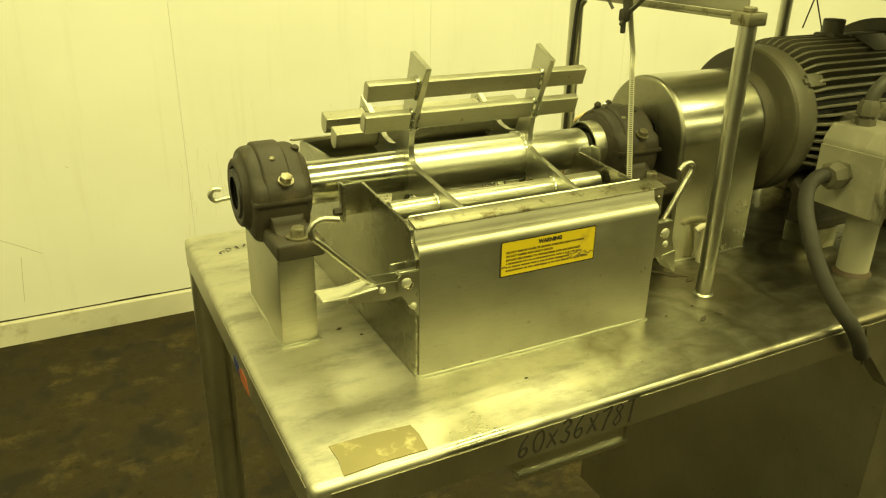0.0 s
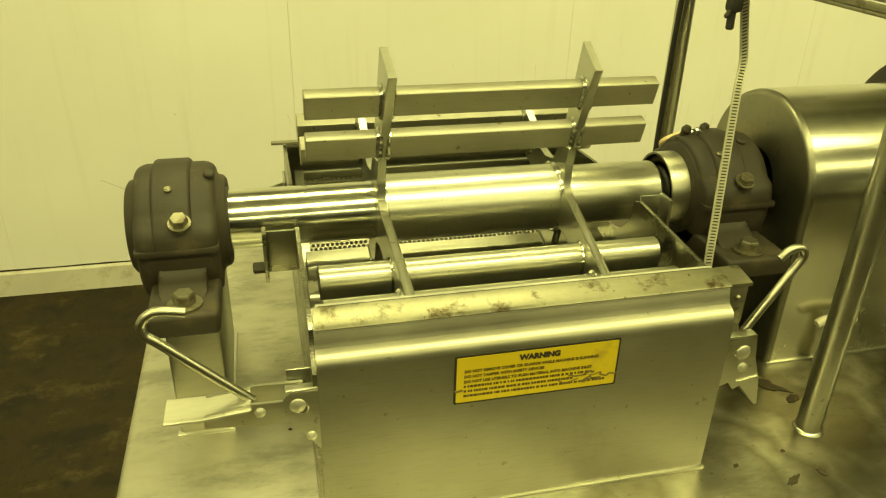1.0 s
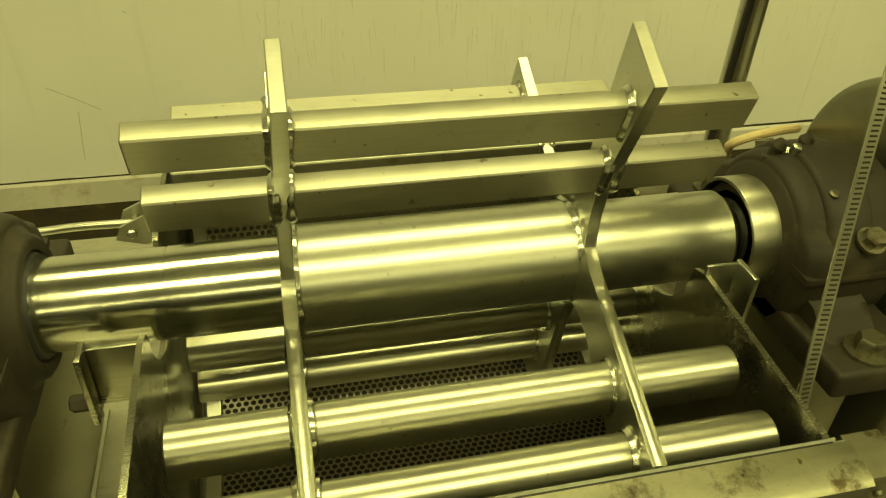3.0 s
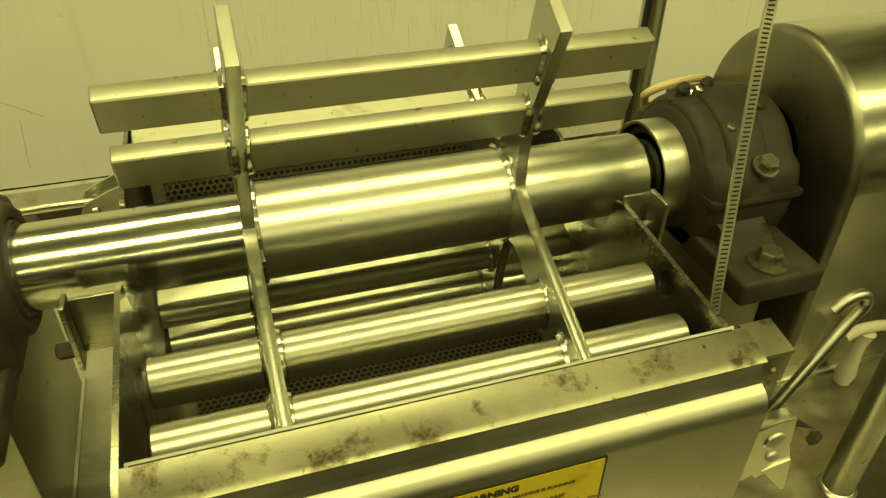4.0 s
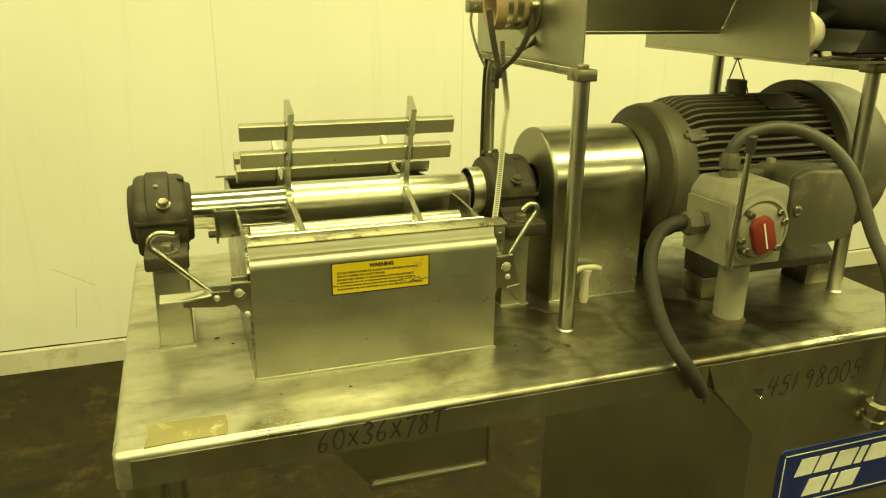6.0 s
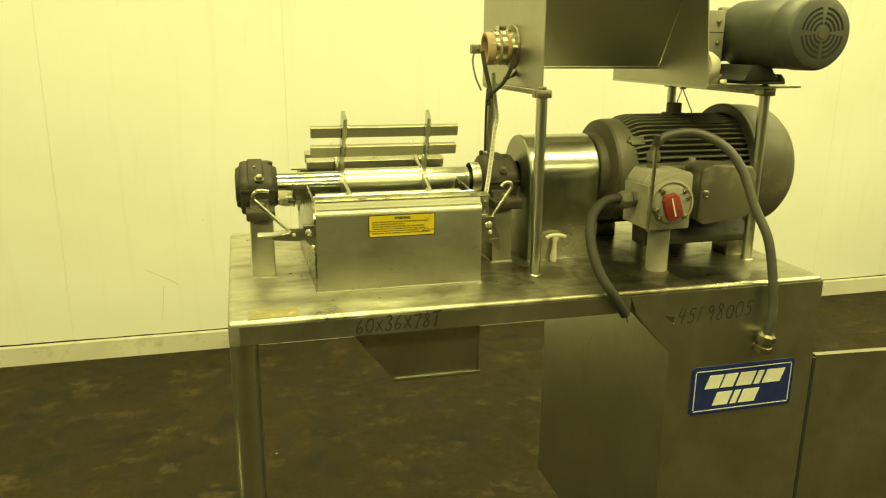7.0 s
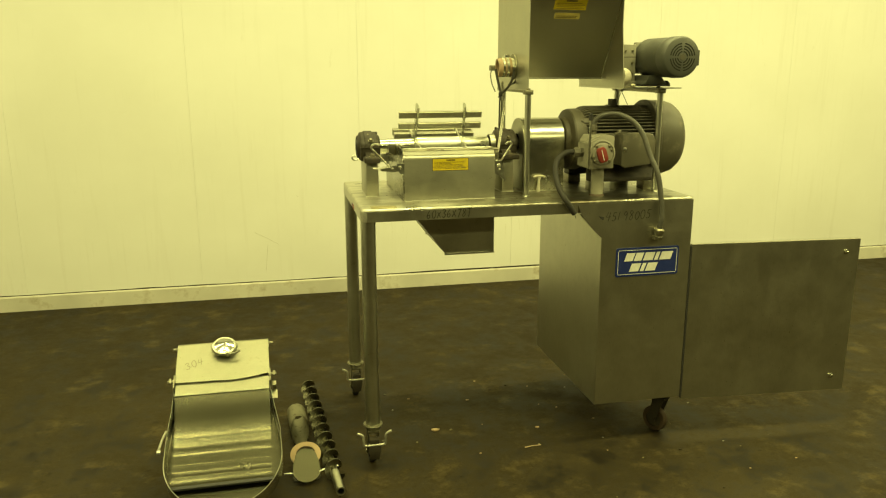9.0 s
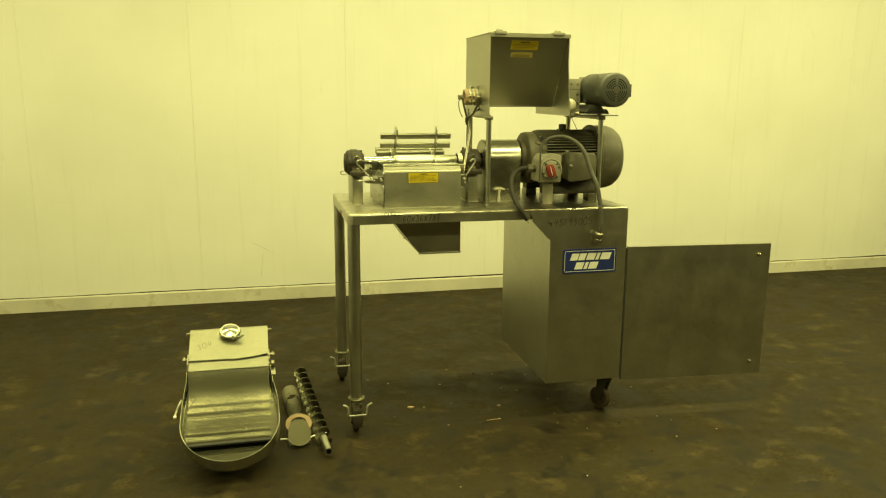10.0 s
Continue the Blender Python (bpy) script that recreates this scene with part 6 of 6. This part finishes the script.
auger = thing("feed_screw", "oily steel feed screw lying on the floor", "auger", (-0.18, 0.35, 0))
A, B = Vector((-0.222, 0.90, 0.042)), Vector((-0.136, -0.20, 0.042))
core_d = (B - A).normalized()
part("core", rod(A, A.lerp(B, 0.9), 0.016, 20), OILY, auger)
part("drive_end", pipe(A.lerp(B, 0.86), B, 0.019, 0.005, 24), SATIN, auger)
hb = bmesh.new()
am = Matrix.Translation(A) @ frame_of(core_d)
prev = None
ln = (B - A).length * 0.88
turns = 11
for i in range(turns * 20 + 1):
    a = 2 * math.pi * i / 20
    z = ln * i / (turns * 20)
    ring = [hb.verts.new(am @ Vector((r * math.cos(a), r * math.sin(a), z + dz))) for r, dz in ((0.014, -0.004), (0.040, -0.003), (0.040, 0.003), (0.014, 0.004))]
    if prev:
        for k in range(4):
            hb.faces.new((prev[k], prev[(k + 1) % 4], ring[(k + 1) % 4], ring[k]))
    prev = ring
part("flighting", hb, OILY, auger, "helical steel flight")

tube = thing("feeder_tube", "short steel feeder tube with a side cut on the floor", "tube", (-0.275, 0.3, 0))
tb2 = pipe((-0.292, 0.58, 0.046), (-0.268, 0.20, 0.046), 0.044, 0.003, 48)
bmesh.ops.subdivide_edges(tb2, edges=[e for e in tb2.edges if abs(e.verts[0].co.y - e.verts[1].co.y) > 0.1], cuts=24)
# a slanting mouth is cut out of the upper side
open_faces = [f for f in tb2.faces if f.calc_center_median().y < 0.46 and f.calc_center_median().z > 0.092 - (0.46 - f.calc_center_median().y) * 0.55 - 0.25 * (f.calc_center_median().x + 0.28)]
bmesh.ops.delete(tb2, geom=open_faces, context="FACES")
part("tube_wall", tb2, STEEL_RIM, tube)
flg = thing("tube_flange", "steel flange plate with a tan gasket ring and bent wire", "flange", (-0.262, 0.1, 0))
fm = Matrix.Translation((-0.264, 0.06, 0.066)) @ Matrix.Rotation(radians(24), 4, "X")
part("gasket", turned(lathe([(0.042, -0.009), (0.066, -0.009), (0.066, -0.002), (0.042, -0.002), (0.042, -0.009)], (0, 0.026, 0), (0, 0, 1), 44), fm), TAN, flg, "tan rubber gasket ring")
plate_o = arc(0, 0.0, 0.047, 0, 180, 24) + [(-0.056, -0.03), (-0.058, -0.075)] + arc(0, -0.070, 0.058, 190, 350, 14) + [(0.058, -0.075), (0.056, -0.03)]
part("plate", turned(prism(plate_o, "z", 0.0, 0.006), fm), FLANGE, flg)
part("bent_wire", sweep(smooth_line([(-0.36, -0.010, 0.040), (-0.325, -0.012, 0.038), (-0.318, -0.02, 0.018), (-0.305, -0.022, 0.010), (-0.225, -0.022, 0.010), (-0.212, -0.02, 0.018), (-0.205, -0.012, 0.040), (-0.13, -0.008, 0.052)], 5), 0.004, 8), SATIN, flg)

chip_at = [(-0.055 + 0.42, 0.32, 0.030), (0.86, 0.24, 0.02), (0.60, 0.62, 0.014), (1.02, -0.62, 0.010), (0.30, 0.70, 0.012), (0.52, 0.05, 0.010), (2.1, 0.5, 0.012), (-0.05, -0.72, 0.009), (1.9, -0.3, 0.010), (0.12, 1.5, 0.010), (2.6, 1.7, 0.012), (0.70, 0.85, 0.012)]
for k, (x, y, s) in enumerate(chip_at):
    rng = random.Random(k)
    poly = [(x + s * math.cos(a) * rng.uniform(0.3, 0.8), y + s * 0.45 * math.sin(a) * rng.uniform(0.5, 1.2)) for a in np.linspace(0, 2 * math.pi, 7, endpoint=False)]
    ch = part("debris_chip", prism(poly, "z", 0.0005, 0.003 + 0.15 * s, 0.0006, 1), TAN if k != 3 else WHITE)
    tagged(ch, "small pale chip of debris on the floor", "debris", "floor debris")
for k in range(34):
    rng = random.Random(900 + k)
    x, y, s = rng.uniform(0.1, 1.75), rng.choice((rng.uniform(-0.7, 0.9), rng.gauss(0.25, 0.2))), rng.uniform(0.004, 0.010)
    poly = [(x + s * math.cos(a) * rng.uniform(0.4, 0.9), y + s * 0.6 * math.sin(a) * rng.uniform(0.4, 1.2)) for a in np.linspace(0, 2 * math.pi, 6, endpoint=False)]
    tagged(part("debris_crumb", prism(poly, "z", 0.0004, 0.002 + 0.2 * s), (TAN, ADHESIVE, GREY_BOX, DARKGAP)[k % 4]), "tiny crumb of debris on the floor", "debris", "floor debris")
stick = part("debris_stick", sweep([(0.735, 0.055, 0.005), (0.775, 0.062, 0.005), (0.815, 0.064, 0.004)], 0.0026, 6), TAN)
tagged(stick, "thin pale splinter lying on the floor", "debris", "floor debris")

# ---- ceiling lights ----
for x, y, power in STRIPS:
    fx = thing("ceiling_light", "long fluorescent strip light under the ceiling", "ceiling light", (x, y, CEIL), "ceiling lights")
    part("housing", box((x - 1.75, y - 0.20, CEIL - 0.05), (x + 1.75, y + 0.20, CEIL - 0.002), 0.004), WHITE, fx)
    for dy in (-0.13, 0.13):
        lamp = bpy.data.lights.new("tube_lamp", "AREA")
        lamp.shape, lamp.size, lamp.size_y = "RECTANGLE", 3.4, 0.06
        lamp.energy, lamp.color = power / 2, LAMP
        lo = new("tube_lamp", lamp)
        lo.location, lo.rotation_euler = (x, y + dy, CEIL - 0.075), (math.copysign(TUBE_TURN, dy), 0, 0)

# ---- wall panels and their joints ----
k0 = math.floor((X0 - 0.30) / 1.22)
xs = [max(X0, 0.30 + 1.22 * k) for k in range(k0, 9)]
xs = [x for i, x in enumerate(xs) if i == 0 or x > xs[i - 1]]
for a, b in zip(xs, xs[1:] + [X1]):
    if b > X1:
        b = X1
    if b - a < 0.05:
        continue
    part("panel", box((a + 0.0004, Y1, 0.118), (b - 0.0004, Y1 + 0.012, CEIL), 0.0007, 1), WALL, wall_n)

# hair-thin scratches in the wall sheet
for pts in ([(-0.513, 0.503), (-0.42, 0.452), (-0.339, 0.402)], [(-0.422, 0.40), (-0.435, 0.29), (-0.445, 0.194)], [(-0.19, 0.775), (-0.178, 0.768)]):
    part("scratch", sweep(smooth_line([(x, Y1 - 0.0003, z) for x, z in pts], 4), 0, flat=(0.0011, 0.0006), up=(0.4, 0, 1) if abs(pts[0][0] - pts[-1][0]) > 0.1 else (1, 0, 0)), ADHESIVE, wall_n)

# fine vertical runs and rub marks on the wall sheet
rng = random.Random(23)
runs = bmesh.new()
for k in range(150):
    x = rng.choice((rng.uniform(0.25, 1.5), rng.uniform(0.25, 1.5), rng.uniform(1.5, 2.8)))
    z = rng.gauss(0.66, 0.09)
    n = rng.uniform(0.02, 0.13)
    w, lean = rng.uniform(0.0003, 0.0007), rng.uniform(-0.012, 0.012)
    quad = [runs.verts.new(p) for p in ((x - w, Y1 - 0.0004, z), (x + w, Y1 - 0.0004, z), (x + w * 0.4 + lean, Y1 - 0.0004, z - n), (x - w * 0.4 + lean, Y1 - 0.0004, z - n))]
    runs.faces.new(quad)
tagged(part("run_marks", runs, RUNS, wall_n, "", 0), kind="stuff")
